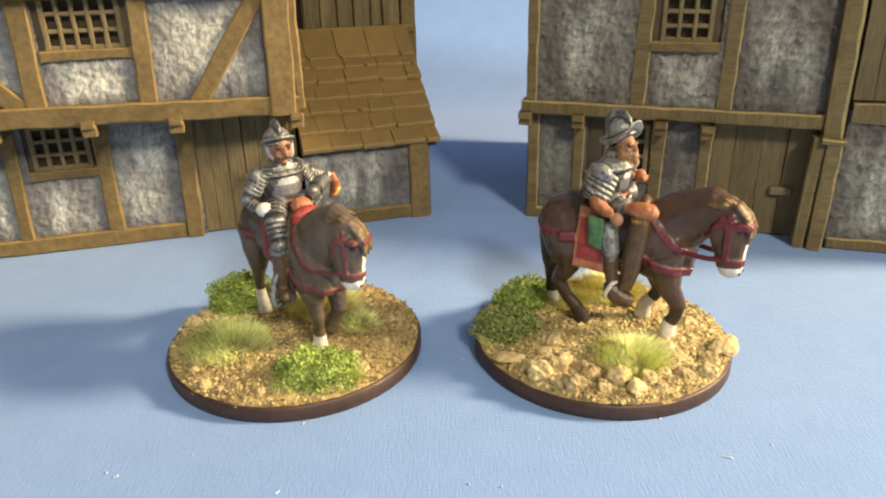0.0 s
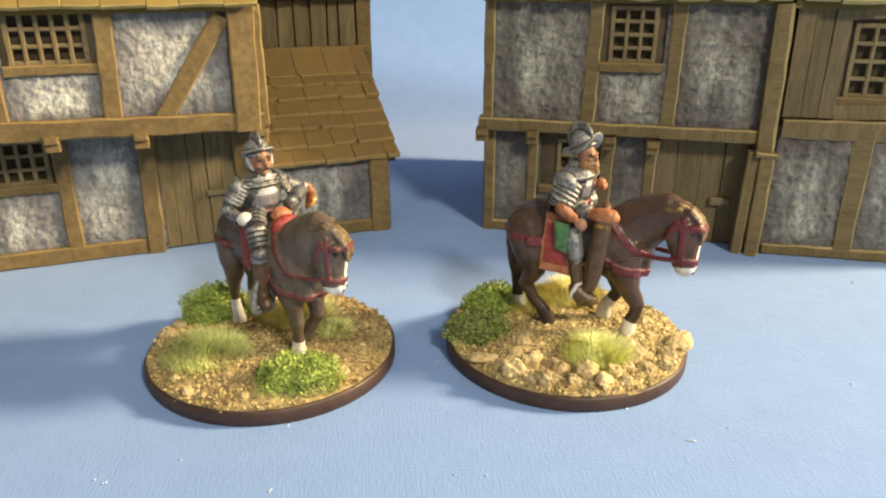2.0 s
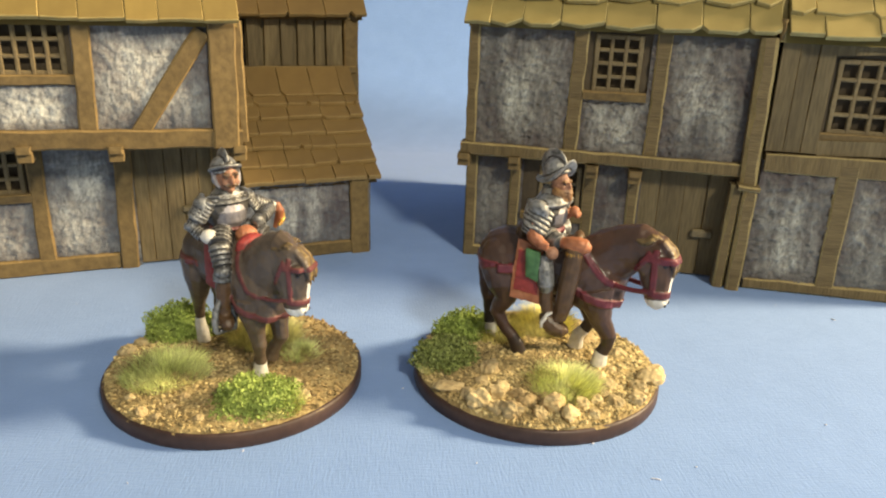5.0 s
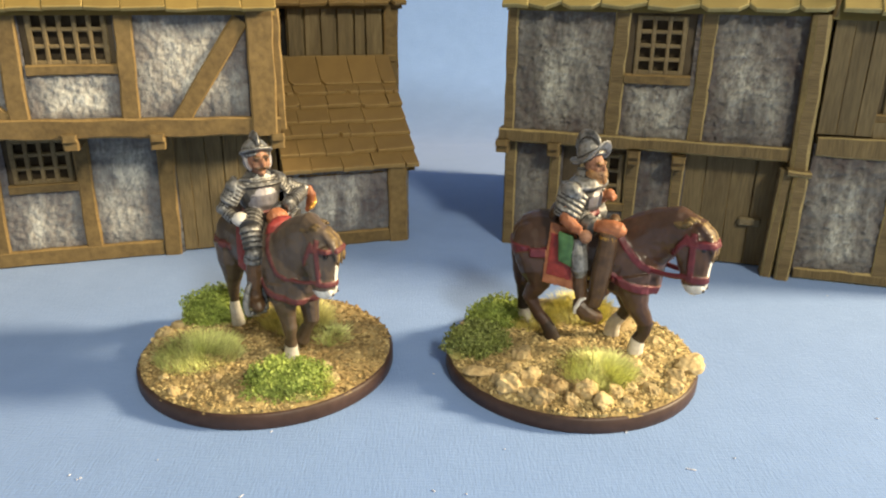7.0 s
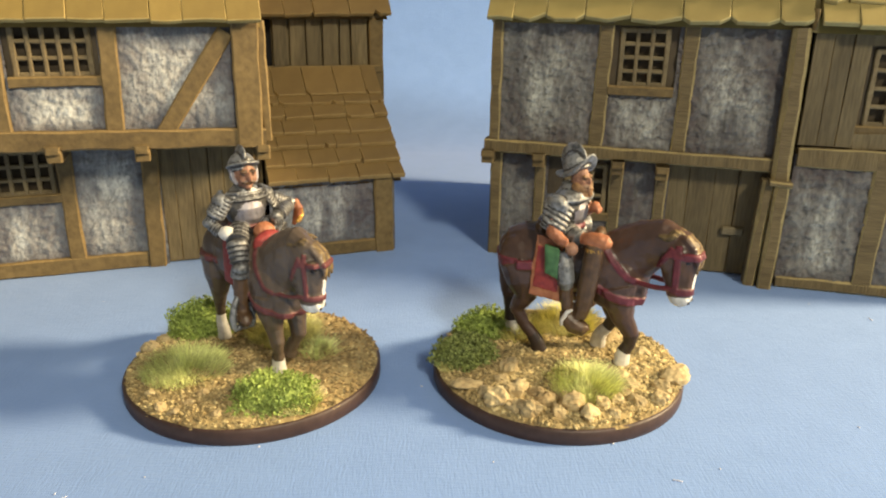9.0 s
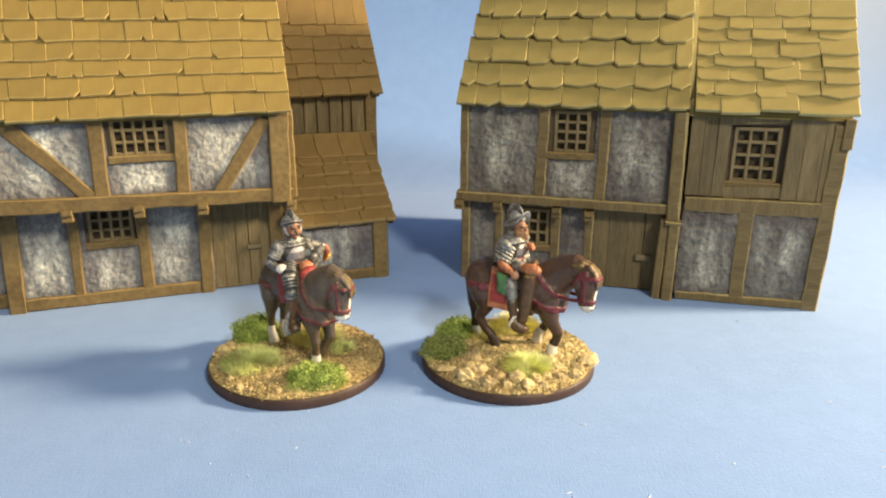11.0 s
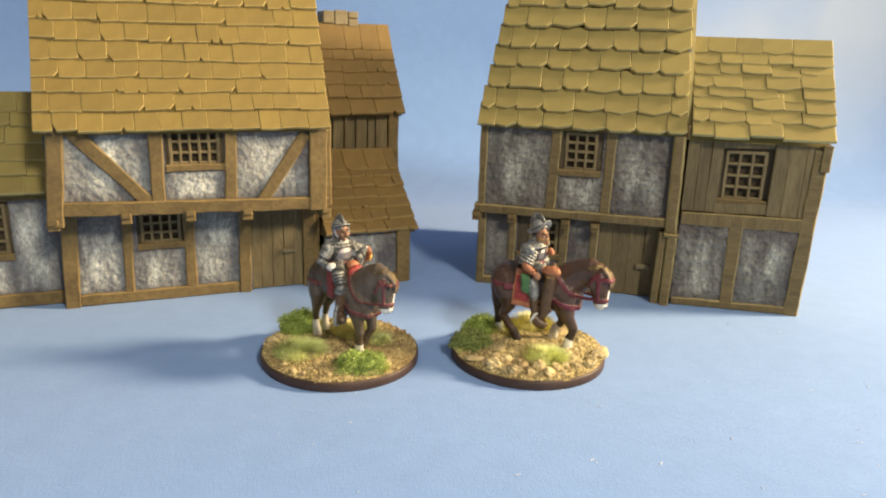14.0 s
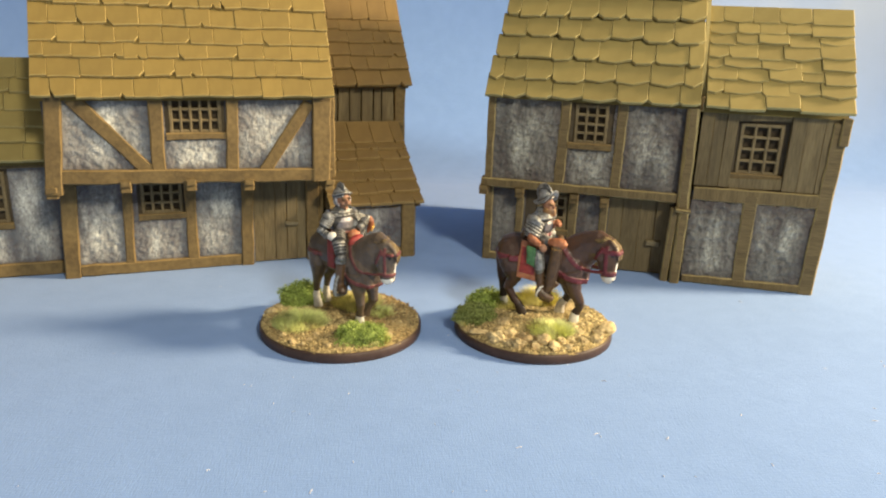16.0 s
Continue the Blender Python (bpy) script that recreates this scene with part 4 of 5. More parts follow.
def tack(bm, rings, face, across, ahead, turn, broad):
    """Bridle, reins, breast strap and crupper laid over the horse."""
    bmesh.ops.recalc_face_normals(bm, faces=bm.faces)
    bm.normal_update()
    tree = BVHTree.FromBMesh(bm)
    ribbon(bm, tree, around((-5.0, 0, 24.4), 22, -75, -285, 26), 1.35 * broad, 0.4, P_STRAP)
    ribbon(bm, tree, around((7.0, 0, 19.6), 24, -110, 110, 28, lambda a: 1.6 - 2.6 * max(0, math.cos(a))), 1.35 * broad, 0.4, P_STRAP)
    for s in (-1, 1):
        line = [(6.6, 30.4), (8.0, 28.8), (9.6, 26.8), (11.2, 25.0), (12.8, 23.6), (14.2, 22.9)]
        ribbon(bm, tree, [((x, 20 * s, z), (x, 0, z)) for x, z in line], 0.95 * broad, 0.32, P_STRAP)
    c = [Vector(r[:3]) for r in rings]
    for i, z in ((4, 23.6), (2, 29.9)):
        heading = math.degrees(math.atan2(face.y, face.x))
        ribbon(bm, tree, around((c[i].x, c[i].y, z), 7, heading - 112, heading + 112, 18, lambda a: 0.0), 0.95 * broad, 0.34, P_STRAP)
    blaze = []
    for k in range(7):
        z = 22.4 + 0.75 * k
        y = c[5].y + (c[2].y - c[5].y) * k / 9
        mid = Vector((21.8 + ahead, y, z))
        blaze.append((mid + face * 12, mid))
    ribbon(bm, tree, blaze, 1.25, 0.12, P_WHITE)
    for s in (-1, 1):
        rays = []
        for k in range(9):
            z = 23.2 + 1.05 * k
            y = c[4].y + (c[1].y - c[4].y) * k / 8
            mid = Vector((21.8 + ahead, y, z))
            rays.append((mid + across * (9 * s), mid + across * 0.01 * s))
        ribbon(bm, tree, rays, 0.85 * broad, 0.34, P_STRAP)
        rays = []
        for k in range(7):
            z = 31.0 - 0.75 * k
            mid = Vector((20.8 + ahead - 0.42 * k, c[2].y * (0.9 - 0.05 * k), z))
            rays.append((mid + across * (9 * s), mid))
        ribbon(bm, tree, rays, 0.8 * broad, 0.34, P_STRAP)
        # rein from the bit back to the neck
        a = c[4] + across * (1.7 * s) - face * 0.8 + Vector((0, 0, -0.6))
        b = Vector((14.0, 3.3 * s, 22.9))
        pts = [a.lerp(b, k / 5) + Vector((0, 0, -0.35 * math.sin(math.pi * k / 5))) for k in range(6)]
        limb(bm, pts, [0.38 * broad] * 6, P_STRAP, 6, (0, 0, 1))


def lames(bm, a, b, ra, rb, count, mat=P_SILVER, flare=0.16):
    """Overlapping plates down an armoured limb, each flaring over a blackened gap before the next."""
    a, b = Vector(a), Vector(b)
    side = (0, 0, 1) if abs((b - a).normalized().z) < 0.8 else (1, 0, 0)
    gap = min(0.3, 0.22 / (b - a).length * count) / count
    rings, mats = [(*a.lerp(b, -0.12), ra * 0.45), (*a.lerp(b, -0.03), ra * 0.85)], [mat]
    for i in range(count):
        k0, k1 = i / count, (i + 1) / count
        r = ra + (rb - ra) * k0
        rings += [(*a.lerp(b, k0), r * 0.91), (*a.lerp(b, k0 + gap), r * 0.92), (*a.lerp(b, k0 + gap * 1.3), r * 0.98), (*a.lerp(b, k1 - 0.04 / count), r * (1 + flare * 0.3))]
        mats += [P_STEEL if i else mat, P_STEEL if i else mat, mat, mat]
    rings += [(*a.lerp(b, 1.03), rb * 0.86), (*a.lerp(b, 1.12), rb * 0.3)]
    mats += [P_STEEL, P_STEEL]
    loft(bm, rings, mat, 16, side, mats)


def head_shape(bm, c, facing, beard, size=1.0):
    m = Matrix.Rotation(radians(facing), 4, "Z")

    def put(off, r, mat, n=10):
        ball(bm, Vector(c) + m @ (Vector(off) * size), [k * size for k in r], mat, m, n)

    put((0, 0, 0), (1.85, 1.65, 2.3), P_FLESH, 14)
    put((1.95, 0, -0.15), (0.7, 0.42, 0.75), P_FLESH)
    for s in (1, -1):
        put((1.35, 0.85 * s, -0.55), (0.6, 0.6, 0.55), P_FLESH)
        put((1.62, 0.72 * s, 0.18), (0.2, 0.3, 0.14), P_BOOT, 8)
        put((1.62, 0.72 * s, 0.62), (0.38, 0.62, 0.24), P_HAIR if beard else P_BOOT)
        put((1.7, 0.55 * s, -1.0), (0.42, 0.62, 0.26), P_HAIR if beard else P_BOOT)
    put((1.72, 0, -1.32), (0.2, 0.4, 0.1), P_BOOT, 8)
    put((1.3, 0, -1.75), (0.6, 0.6, 0.5), P_HAIR if beard else P_FLESH)
    if beard:
        for i in range(18):
            a = -1.35 + 2.7 * i / 17
            put((1.85 * math.cos(a), 1.8 * math.sin(a), -1.4 - 0.7 * math.cos(a) + 0.45 * math.sin(i * 3)), (0.8, 0.42, 0.95), P_HAIR, 8)


def morion(bm, c, facing, tilt, size=1.0):
    """An open helmet with a tall comb and a boat-shaped brim."""
    m = Matrix.Translation(c) @ Matrix.Rotation(radians(facing), 4, "Z") @ Matrix.Rotation(radians(tilt), 4, "Y") @ Matrix.Scale(size, 4)
    q = m.to_3x3().to_4x4()
    ball(bm, m @ Vector((0, 0, 0.2)), (2.45 * size, 2.15 * size, 3.0 * size), P_SILVER, q @ Matrix.Scale(1 / size, 4), 16, -0.12)
    comb = []
    for i in range(9):
        a = math.pi * (0.08 + 0.84 * i / 8)
        comb.append(m @ Vector((2.35 * math.cos(a), 0, 0.6 + 2.55 * math.sin(a))))
    loft(bm, [(*p, (0.26 + 0.16 * math.sin(math.pi * i / 8)) * size, (0.45 + 1.15 * math.sin(math.pi * i / 8)) * size) for i, p in enumerate(comb)], P_SILVER, 8, tuple(m.to_3x3() @ Vector((0, 1, 0))))
    loops = [[], [], [], []]
    n = 28
    for k in range(n):
        a = 2 * math.pi * k / n
        ca, sa = math.cos(a), math.sin(a)
        up = (2.1 if ca > 0 else 1.5) * ca * ca
        reach, wide = 3.9, 2.9
        for loop, (x, y, z) in zip(loops, ((2.2 * ca, 1.95 * sa, 0.5), (reach * ca, wide * sa, -0.35 + up), (reach * 0.98 * ca, wide * 0.98 * sa, -0.72 + up), (1.6 * ca, 1.4 * sa, -0.6 + 0.3 * up))):
            loop.append(bm.verts.new(m @ Vector((x, y, z))))
    for one, two in zip(loops, loops[1:] + loops[:1]):
        for k in range(n):
            bm.faces.new((one[k], one[(k + 1) % n], two[(k + 1) % n], two[k])).material_index = P_SILVER


def burgonet(bm, c, facing, tilt, size=1.0):
    """A close helmet: round skull, low comb that rises at the brow, a raised peak and plates down the cheeks."""
    m = Matrix.Translation(c) @ Matrix.Rotation(radians(facing), 4, "Z") @ Matrix.Rotation(radians(tilt), 4, "Y") @ Matrix.Scale(size, 4)
    q = m.to_3x3().to_4x4() @ Matrix.Scale(1 / size, 4)
    side = tuple(m.to_3x3() @ Vector((0, 1, 0)))
    ball(bm, m @ Vector((-0.25, 0, 0.1)), (2.75 * size, 2.5 * size, 2.75 * size), P_SILVER, q, 18, -0.2)
    rings = []
    for i in range(10):
        k = i / 9
        a = radians(22 + 128 * k)
        p = m @ Vector((-0.25 + 2.75 * math.cos(a), 0, 0.2 + 2.75 * math.sin(a)))
        rings.append((*p, (0.3 + 0.3 * math.sin(math.pi * k)) * size, (0.35 + 0.9 * math.sin(math.pi * k ** 0.7)) * size))
    loft(bm, rings, P_SILVER, 8, side)
    # peak over the brow, turned up
    loops = [[], [], [], []]
    n = 14
    for i in range(n + 1):
        a = radians(-104 + 208 * i / n)
        ca, sa = math.cos(a), math.sin(a)
        out = 0.35 + 0.75 * max(0.0, ca)
        for loop, (r, z) in zip(loops, ((2.55, 0.75), (2.6 + out, 0.55 + 0.35 * ca), (2.6 + out, 0.15 + 0.3 * ca), (2.2, 0.1))):
            loop.append(bm.verts.new(m @ Vector((-0.25 + r * ca, r * 0.95 * sa, z))))
    for one, two in zip(loops, loops[1:] + loops[:1]):
        for k in range(n):
            bm.faces.new((one[k], one[k + 1], two[k + 1], two[k])).material_index = P_SILVER
    bm.faces.new([loop[0] for loop in loops]).material_index = P_SILVER
    bm.faces.new([loop[-1] for loop in loops][::-1]).material_index = P_SILVER
    # cheek plates and neck guard
    for s in (1, -1):
        limb(bm, [m @ Vector(p) for p in ((0.3, 2.25 * s, 0.3), (0.45, 2.3 * s, -1.0), (0.65, 2.1 * s, -2.2), (1.0, 1.6 * s, -3.0))], [0.34 * size, 0.36 * size, 0.32 * size, 0.24 * size], P_CUIRASS, 8)
    ball(bm, m @ Vector((-1.25, 0, -1.2)), (1.5 * size, 2.25 * size, 1.9 * size), P_SILVER, q, 12)


def pauldron(bm, at, out, down, s, count, wide, slant=0.3, mat=P_SILVER):
    """Narrow curved plates that overlap down a shoulder, over a blackened ground; s: which side."""
    at, out, down = Vector(at), Vector(out), Vector(down)
    for i in range(count):
        k = i / max(1, count - 1)
        c = at + out * (k * 0.8) + down * k
        pts, radii = [], []
        for j in range(9):
            a = radians(-95 + 190 * j / 8)
            pts.append(c + Vector((wide * math.sin(a) * (1 - 0.12 * k), s * (1.15 + 0.45 * k) * math.cos(a), 0.55 * math.cos(a) - slant * math.sin(a))))
            radii.append(0.36 + 0.2 * math.cos(a))
        limb(bm, pts, radii, mat, 8, (0, 0, 1))


def sheet(bm, corners, thick, mat, trim=None):
    """A stiff cloth panel with an optional border, corners in order; bowed a little."""
    a, b, c, d = (Vector(p) for p in corners)
    nrm = (b - a).cross(d - a).normalized()
    n = 6
    for off, inset, m in ((thick, 0.0, trim if trim is not None else mat), (thick + 0.16, 0.16, mat)):
        if inset and trim is None:
            continue
        g, h = [], []
        for i in range(n + 1):
            for j in range(n + 1):
                s, t = inset + (1 - 2 * inset) * i / n, inset * 0.7 + (1 - 1.4 * inset) * j / n
                p = a.lerp(b, s).lerp(d.lerp(c, s), t)
                bow = nrm * (0.4 * math.sin(math.pi * s) * math.sin(math.pi * t))
                g.append(bm.verts.new(p + bow + nrm * off))
                h.append(bm.verts.new(p + bow - nrm * 0.4))
        for i in range(n):
            for j in range(n):
                k = i * (n + 1) + j
                for vs, rev in ((g, 0), (h, 1)):
                    quad = [vs[k], vs[k + n + 1], vs[k + n + 2], vs[k + 1]]
                    bm.faces.new(quad[::-1] if rev else quad).material_index = m
        rim = [i * (n + 1) for i in range(n + 1)] + [n * (n + 1) + j for j in range(1, n + 1)] + [i * (n + 1) + n for i in range(n - 1, -1, -1)] + [j for j in range(n - 1, 0, -1)]
        for k, l in zip(rim, rim[1:] + rim[:1]):
            bm.faces.new((g[k], g[l], h[l], h[k])).material_index = m


def torso(bm, lean=0.0):
    """Smooth breastplate with a keel, waist belt, tasset skirt and a layered collar over a blackened gap."""
    loft(bm, [(-0.2, 0, 29.4, 3.2, 2.7), (0.0, 0, 31.0, 3.1, 2.6), (0.2, 0, 32.2, 2.9, 2.4), (0.5, 0, 33.4, 3.5, 2.7), (0.7 + lean, 0, 35.2, 4.1, 2.9), (0.4 + lean, 0, 37.0, 4.3, 2.5), (0.2 + lean, 0, 38.3, 3.0, 2.1), (0.2 + lean, 0, 39.2, 1.9, 1.8)], P_STEEL, 18)
    loft(bm, [(1.2 + lean, 0, 32.4, 2.7, 1.6), (1.6 + lean, 0, 33.6, 3.1, 2.1), (1.5 + lean, 0, 35.2, 3.4, 2.2), (1.2 + lean, 0, 36.6, 3.2, 1.8), (0.9 + lean, 0, 37.2, 2.6, 1.2)], P_CUIRASS, 20)
    loft(bm, [(-1.0 + lean, 0, 32.6, 2.9, 1.6), (-1.2 + lean, 0, 35.0, 3.7, 2.0), (-1.0 + lean, 0, 37.4, 3.4, 1.6)], P_SILVER, 18)
    loft(bm, [(0.2, 0, 31.5, 3.3, 2.8), (0.2, 0, 31.9, 3.55, 3.05), (0.2, 0, 32.4, 3.3, 2.8)], P_STRAP, 18)
    for k, z in enumerate((31.3, 30.4, 29.5)):
        loft(bm, [(0.2, 0, z - 0.2, 3.2 + 0.3 * k, 2.8 + 0.25 * k), (0.2, 0, z - 0.75, 3.8 + 0.3 * k, 3.3 + 0.25 * k), (0.2, 0, z - 0.9, 3.3, 2.8)], P_SILVER, 18, (0, 1, 0), [P_SILVER, P_STEEL])
    for k, z in enumerate((37.9, 38.8, 39.6)):
        loft(bm, [(0.4 + lean, 0, z - 1.2, 3.6 - 0.9 * k, 2.6 - 0.5 * k), (0.4 + lean, 0, z - 1.0, 4.6 - 0.95 * k, 3.4 - 0.5 * k), (0.3 + lean, 0, z - 0.1, 3.1 - 0.65 * k, 2.6 - 0.35 * k), (0.3 + lean, 0, z + 0.1, 2.6 - 0.6 * k, 2.2 - 0.35 * k)], P_SILVER, 22, (0, 1, 0), [P_STEEL, P_SILVER, P_STEEL])


def swing(bm, before, turn, shift):
    """Turns and moves what was added to the casting since before."""
    m = Matrix.Translation(shift) @ Matrix.Rotation(radians(turn), 4, "Z")
    for v in bm.verts:
        if v not in before:
            v.co = m @ v.co


def armoured_rider(bm):
    """Half-armoured figure in a crested helmet, fist at the hip."""
    before = set(bm.verts)
    torso(bm)
    head_shape(bm, (1.5, -0.1, 41.75), -10, False, 1.2)
    burgonet(bm, (0.75, -0.1, 42.7), -10, -16, 1.04)
    for s in (1, -1):
        ball(bm, (-0.1, 4.3 * s, 36.4), (2.05, 1.75, 2.1), P_SILVER, Matrix.Rotation(radians(-35 * s), 4, "X"), 14)
        pauldron(bm, (0.1, 3.3 * s, 37.4), (0, 2.4 * s, 0), (0, 0, -2.8), s, 6, 1.9, 0.6)
        for k in range(3):
            limb(bm, [(2.4 - 0.2 * k, 0.9 * s + 0.7 * k * s, 38.6 - 0.75 * k), (2.2 - 0.2 * k, 2.3 * s + 0.6 * k * s, 38.4 - 0.75 * k), (0.8, 3.9 * s + 0.2 * k * s, 38.3 - 0.6 * k)], (0.25, 0.36, 0.3), P_SILVER, 8)
    lames(bm, (-0.2, -5.3, 35.6), (-0.3, -6.4, 33.6), 1.35, 1.15, 4)
    ball(bm, (-0.3, -6.9, 33.1), (1.25, 1.0, 1.15), P_SILVER)
    ball(bm, (-0.5, -7.7, 33.2), (0.6, 0.5, 0.8), P_SILVER)
    lames(bm, (-0.1, -6.7, 32.7), (1.9, -5.9, 31.5), 1.1, 1.2, 4)
    ball(bm, (3.0, -5.3, 31.6), (1.6, 1.5, 1.35), P_WHITE)
    swing(bm, before, 0, (-0.4, -0.3, 0))
    for i in range(4):
        ball(bm, (3.4 + 0.1 * i, -6.0 + 0.62 * i, 30.9), (0.5, 0.34, 0.7), P_WHITE, None, 8)
    lames(bm, (-0.2, 5.6, 35.8), (0.2, 8.2, 34.6), 1.4, 1.2, 5)
    ball(bm, (0.4, 9.0, 34.4), (1.3, 1.2, 1.2), P_SILVER)
    lames(bm, (0.6, 8.6, 34.0), (3.4, 4.8, 33.4), 1.3, 1.45, 6)
    ball(bm, (4.0, 3.8, 33.3), (1.3, 1.4, 1.25), P_SILVER)
    for i in range(4):
        ball(bm, (4.7, 3.1 + 0.5 * i, 32.5), (0.5, 0.3, 0.75), P_SILVER, None, 8)
    limb(bm, [(1.0, 9.9, 35.0), (1.4, 10.2, 33.4), (1.0, 10.2, 31.6), (0.2, 9.6, 29.6)], (0.5, 0.9, 0.85, 0.4), P_ORANGE)
    limb(bm, [(1.6, 10.8, 33.2), (1.6, 10.8, 31.6), (2.4, 9.6, 31.0), (3.4, 8.6, 31.2)], (0.3, 0.5, 0.5, 0.35), P_GOLD)
    # saddle, breeches and leg plates
    ball(bm, (5.0, 0.6, 31.4), (1.8, 2.1, 1.8), P_ORANGE)
    ball(bm, (7.0, 0.4, 29.6), (1.7, 3.3, 2.5), P_RED)
    ball(bm, (-4.0, 0, 31.4), (1.4, 3.6, 1.8), P_BOOT)
    for s in (1, -1):
        lames(bm, (1.4, 2.4 * s, 31.4), (4.6, 4.6 * s, 30.0), 2.2, 2.1, 4)
        lames(bm, (4.6, 4.8 * s, 30.2), (6.4, 5.4 * s, 27.0), 2.0, 1.7, 4)
        ball(bm, (7.0, 5.7 * s, 26.2), (1.8, 1.6, 1.2), P_SILVER)
        ball(bm, (6.8, 5.6 * s, 24.9), (1.7, 1.6, 0.7), P_SILVER)
        lames(bm, (6.6, 5.6 * s, 25.8), (6.5, 5.6 * s, 24.4), 1.75, 1.8, 1)
        limb(bm, [(6.6, 5.5 * s, 25.2), (6.4, 5.6 * s, 21.6), (6.2, 5.7 * s, 18.6), (6.3, 5.7 * s, 17.0)], (1.55, 1.45, 1.3, 1.25), P_BOOT)
        limb(bm, [(4.8, 5.7 * s, 17.2), (6.4, 5.8 * s, 16.8), (8.2, 6.0 * s, 16.1), (9.2, 6.1 * s, 15.9)], (0.8, 1.5, 1.3, 0.5), P_BOOT)
        limb(bm, [(7.0, 7.9 * s, 14.8), (7.0, 8.1 * s, 16.8), (6.8, 7.5 * s, 19.2), (6.6, 6.4 * s, 21.0), (6.6, 5.2 * s, 20.2), (6.8, 4.3 * s, 18.6), (7.0, 4.0 * s, 16.8), (7.0, 4.2 * s, 14.8)], [0.62] * 8, P_SILVER, 8, (1, 0, 0))
        limb(bm, [(7.0, 8.1 * s, 14.7), (7.0, 4.0 * s, 14.7)], (0.6, 0.6), P_SILVER, 8, (1, 0, 0))
    sheet(bm, [(-0.8, -4.8, 30.2), (0.4, -5.6, 21.8), (4.0, -5.8, 21.8), (3.2, -5.0, 29.4)], 0.3, P_RED)
    sheet(bm, [(3.2, 5.0, 29.4), (4.0, 5.8, 21.8), (0.4, 5.6, 21.8), (-0.8, 4.8, 30.2)], 0.3, P_RED)


def bearded_rider(bm):
    """Breastplated figure in a morion and high boots."""
    before = set(bm.verts)
    torso(bm, -0.3)
    head_shape(bm, (1.8, -0.2, 41.1), -16, True, 1.02)
    morion(bm, (1.05, -0.1, 42.5), -16, -26, 1.16)
    for s in (1, -1):
        ball(bm, (-0.4, 4.2 * s, 35.8), (2.5, 1.9, 2.9), P_SILVER, Matrix.Rotation(radians(-25 * s), 4, "X"), 14)
        pauldron(bm, (-0.3, 3.7 * s, 36.6), (0, 2.1 * s, 0), (-0.2, 0, -3.4), s, 5, 2.6, 1.1)
        ball(bm, (-2.0, 4.0 * s, 36.0), (1.3, 2.0, 2.4), P_SILVER, Matrix.Rotation(radians(25 * s), 4, "X"), 16)
        lames(bm, (-0.8, 5.8 * s, 34.0), (-1.5, 6.1 * s, 32.2), 1.8, 1.6, 3)
    # broad smooth collar over the shoulders
    loft(bm, [(0.2, 0, 40.2, 2.0, 1.9), (0.3, 0, 39.2, 2.5, 2.3), (0.5, 0, 38.4, 4.2, 3.2), (0.6, 0, 37.4, 5.1, 3.7), (0.6, 0, 37.0, 4.8, 3.4)], P_SILVER, 24)
    limb(bm, [(0.0, 5.4, 35.6), (2.0, 4.8, 33.8), (3.6, 2.8, 35.0)], (1.4, 1.3, 0.9), P_ORANGE)
    ball(bm, (4.6, 1.4, 35.6), (1.05, 1.0, 1.05), P_ORANGE)
    for i in range(4):
        ball(bm, (5.4, 0.7 + 0.5 * i, 35.0), (0.42, 0.3, 0.6), P_ORANGE, None, 8)
    swing(bm, before, -16, (0.4, 0, 0))
    limb(bm, [(-2.0, -5.6, 33.8), (-1.6, -6.6, 31.8), (0.2, -7.2, 30.6), (1.4, -7.3, 30.2)], (1.2, 1.3, 1.1, 0.9), P_ORANGE)
    ball(bm, (2.3, -7.4, 29.2), (1.25, 1.1, 1.3), P_FLESH)
    # saddle and legs
    ball(bm, (-4.4, 0, 31.2), (1.3, 3.6, 1.9), P_BOOT)
    ball(bm, (6.6, 0, 30.2), (1.2, 2.6, 1.6), P_BOOT)
    for s in (1, -1):
        low = 0.0 if s < 0 else 4.2
        limb(bm, [(3.8, 5.2 * s, 30.8 - low), (5.4, 6.0 * s, 31.0 - low), (7.0, 6.3 * s, 31.0 - low), (8.4, 6.4 * s, 30.7 - low), (9.4, 6.4 * s, 30.4 - low)], (1.0, 1.4, 1.6, 1.45, 0.5), P_ORANGE, 12, (0, 0, 1))
        lames(bm, (-0.2, 2.4 * s, 31.0), (3.6, 5.2 * s, 30.4), 2.0, 1.7, 2)
        limb(bm, [(6.3, 6.3 * s, 29.5 - low), (6.3, 6.35 * s, 28.9 - low)], (1.75, 1.75), P_GOLD, 12)
        limb(bm, [(6.4, 6.3 * s, 30.2 - low), (6.1, 6.4 * s, 26.0), (5.6, 6.5 * s, 22.0), (5.2, 6.5 * s, 18.0), (4.6, 6.5 * s, 15.4)], (1.7, 1.9, 1.85, 1.6, 1.3), P_BOOT, 12)
        limb(bm, [(1.6, 6.5 * s, 16.4), (2.2, 6.6 * s, 15.0), (3.6, 6.6 * s, 13.8), (5.6, 6.7 * s, 13.2), (6.6, 6.7 * s, 13.6)], (0.9, 1.6, 1.8, 1.5, 0.6), P_BOOT, 12)
        limb(bm, [(1.4, 7.6 * s, 13.6), (1.5, 7.9 * s, 15.0), (2.3, 8.0 * s, 16.6), (3.4, 8.0 * s, 17.4)], (0.3, 0.4, 0.4, 0.25), P_WHITE, 8)
        limb(bm, [(0.6, 5.6 * s, 28.0), (1.2, 6.3 * s, 25.2), (1.6, 6.7 * s, 22.4), (1.6, 6.7 * s, 21.0)], (1.5, 1.7, 1.7, 1.1), P_SILVER)
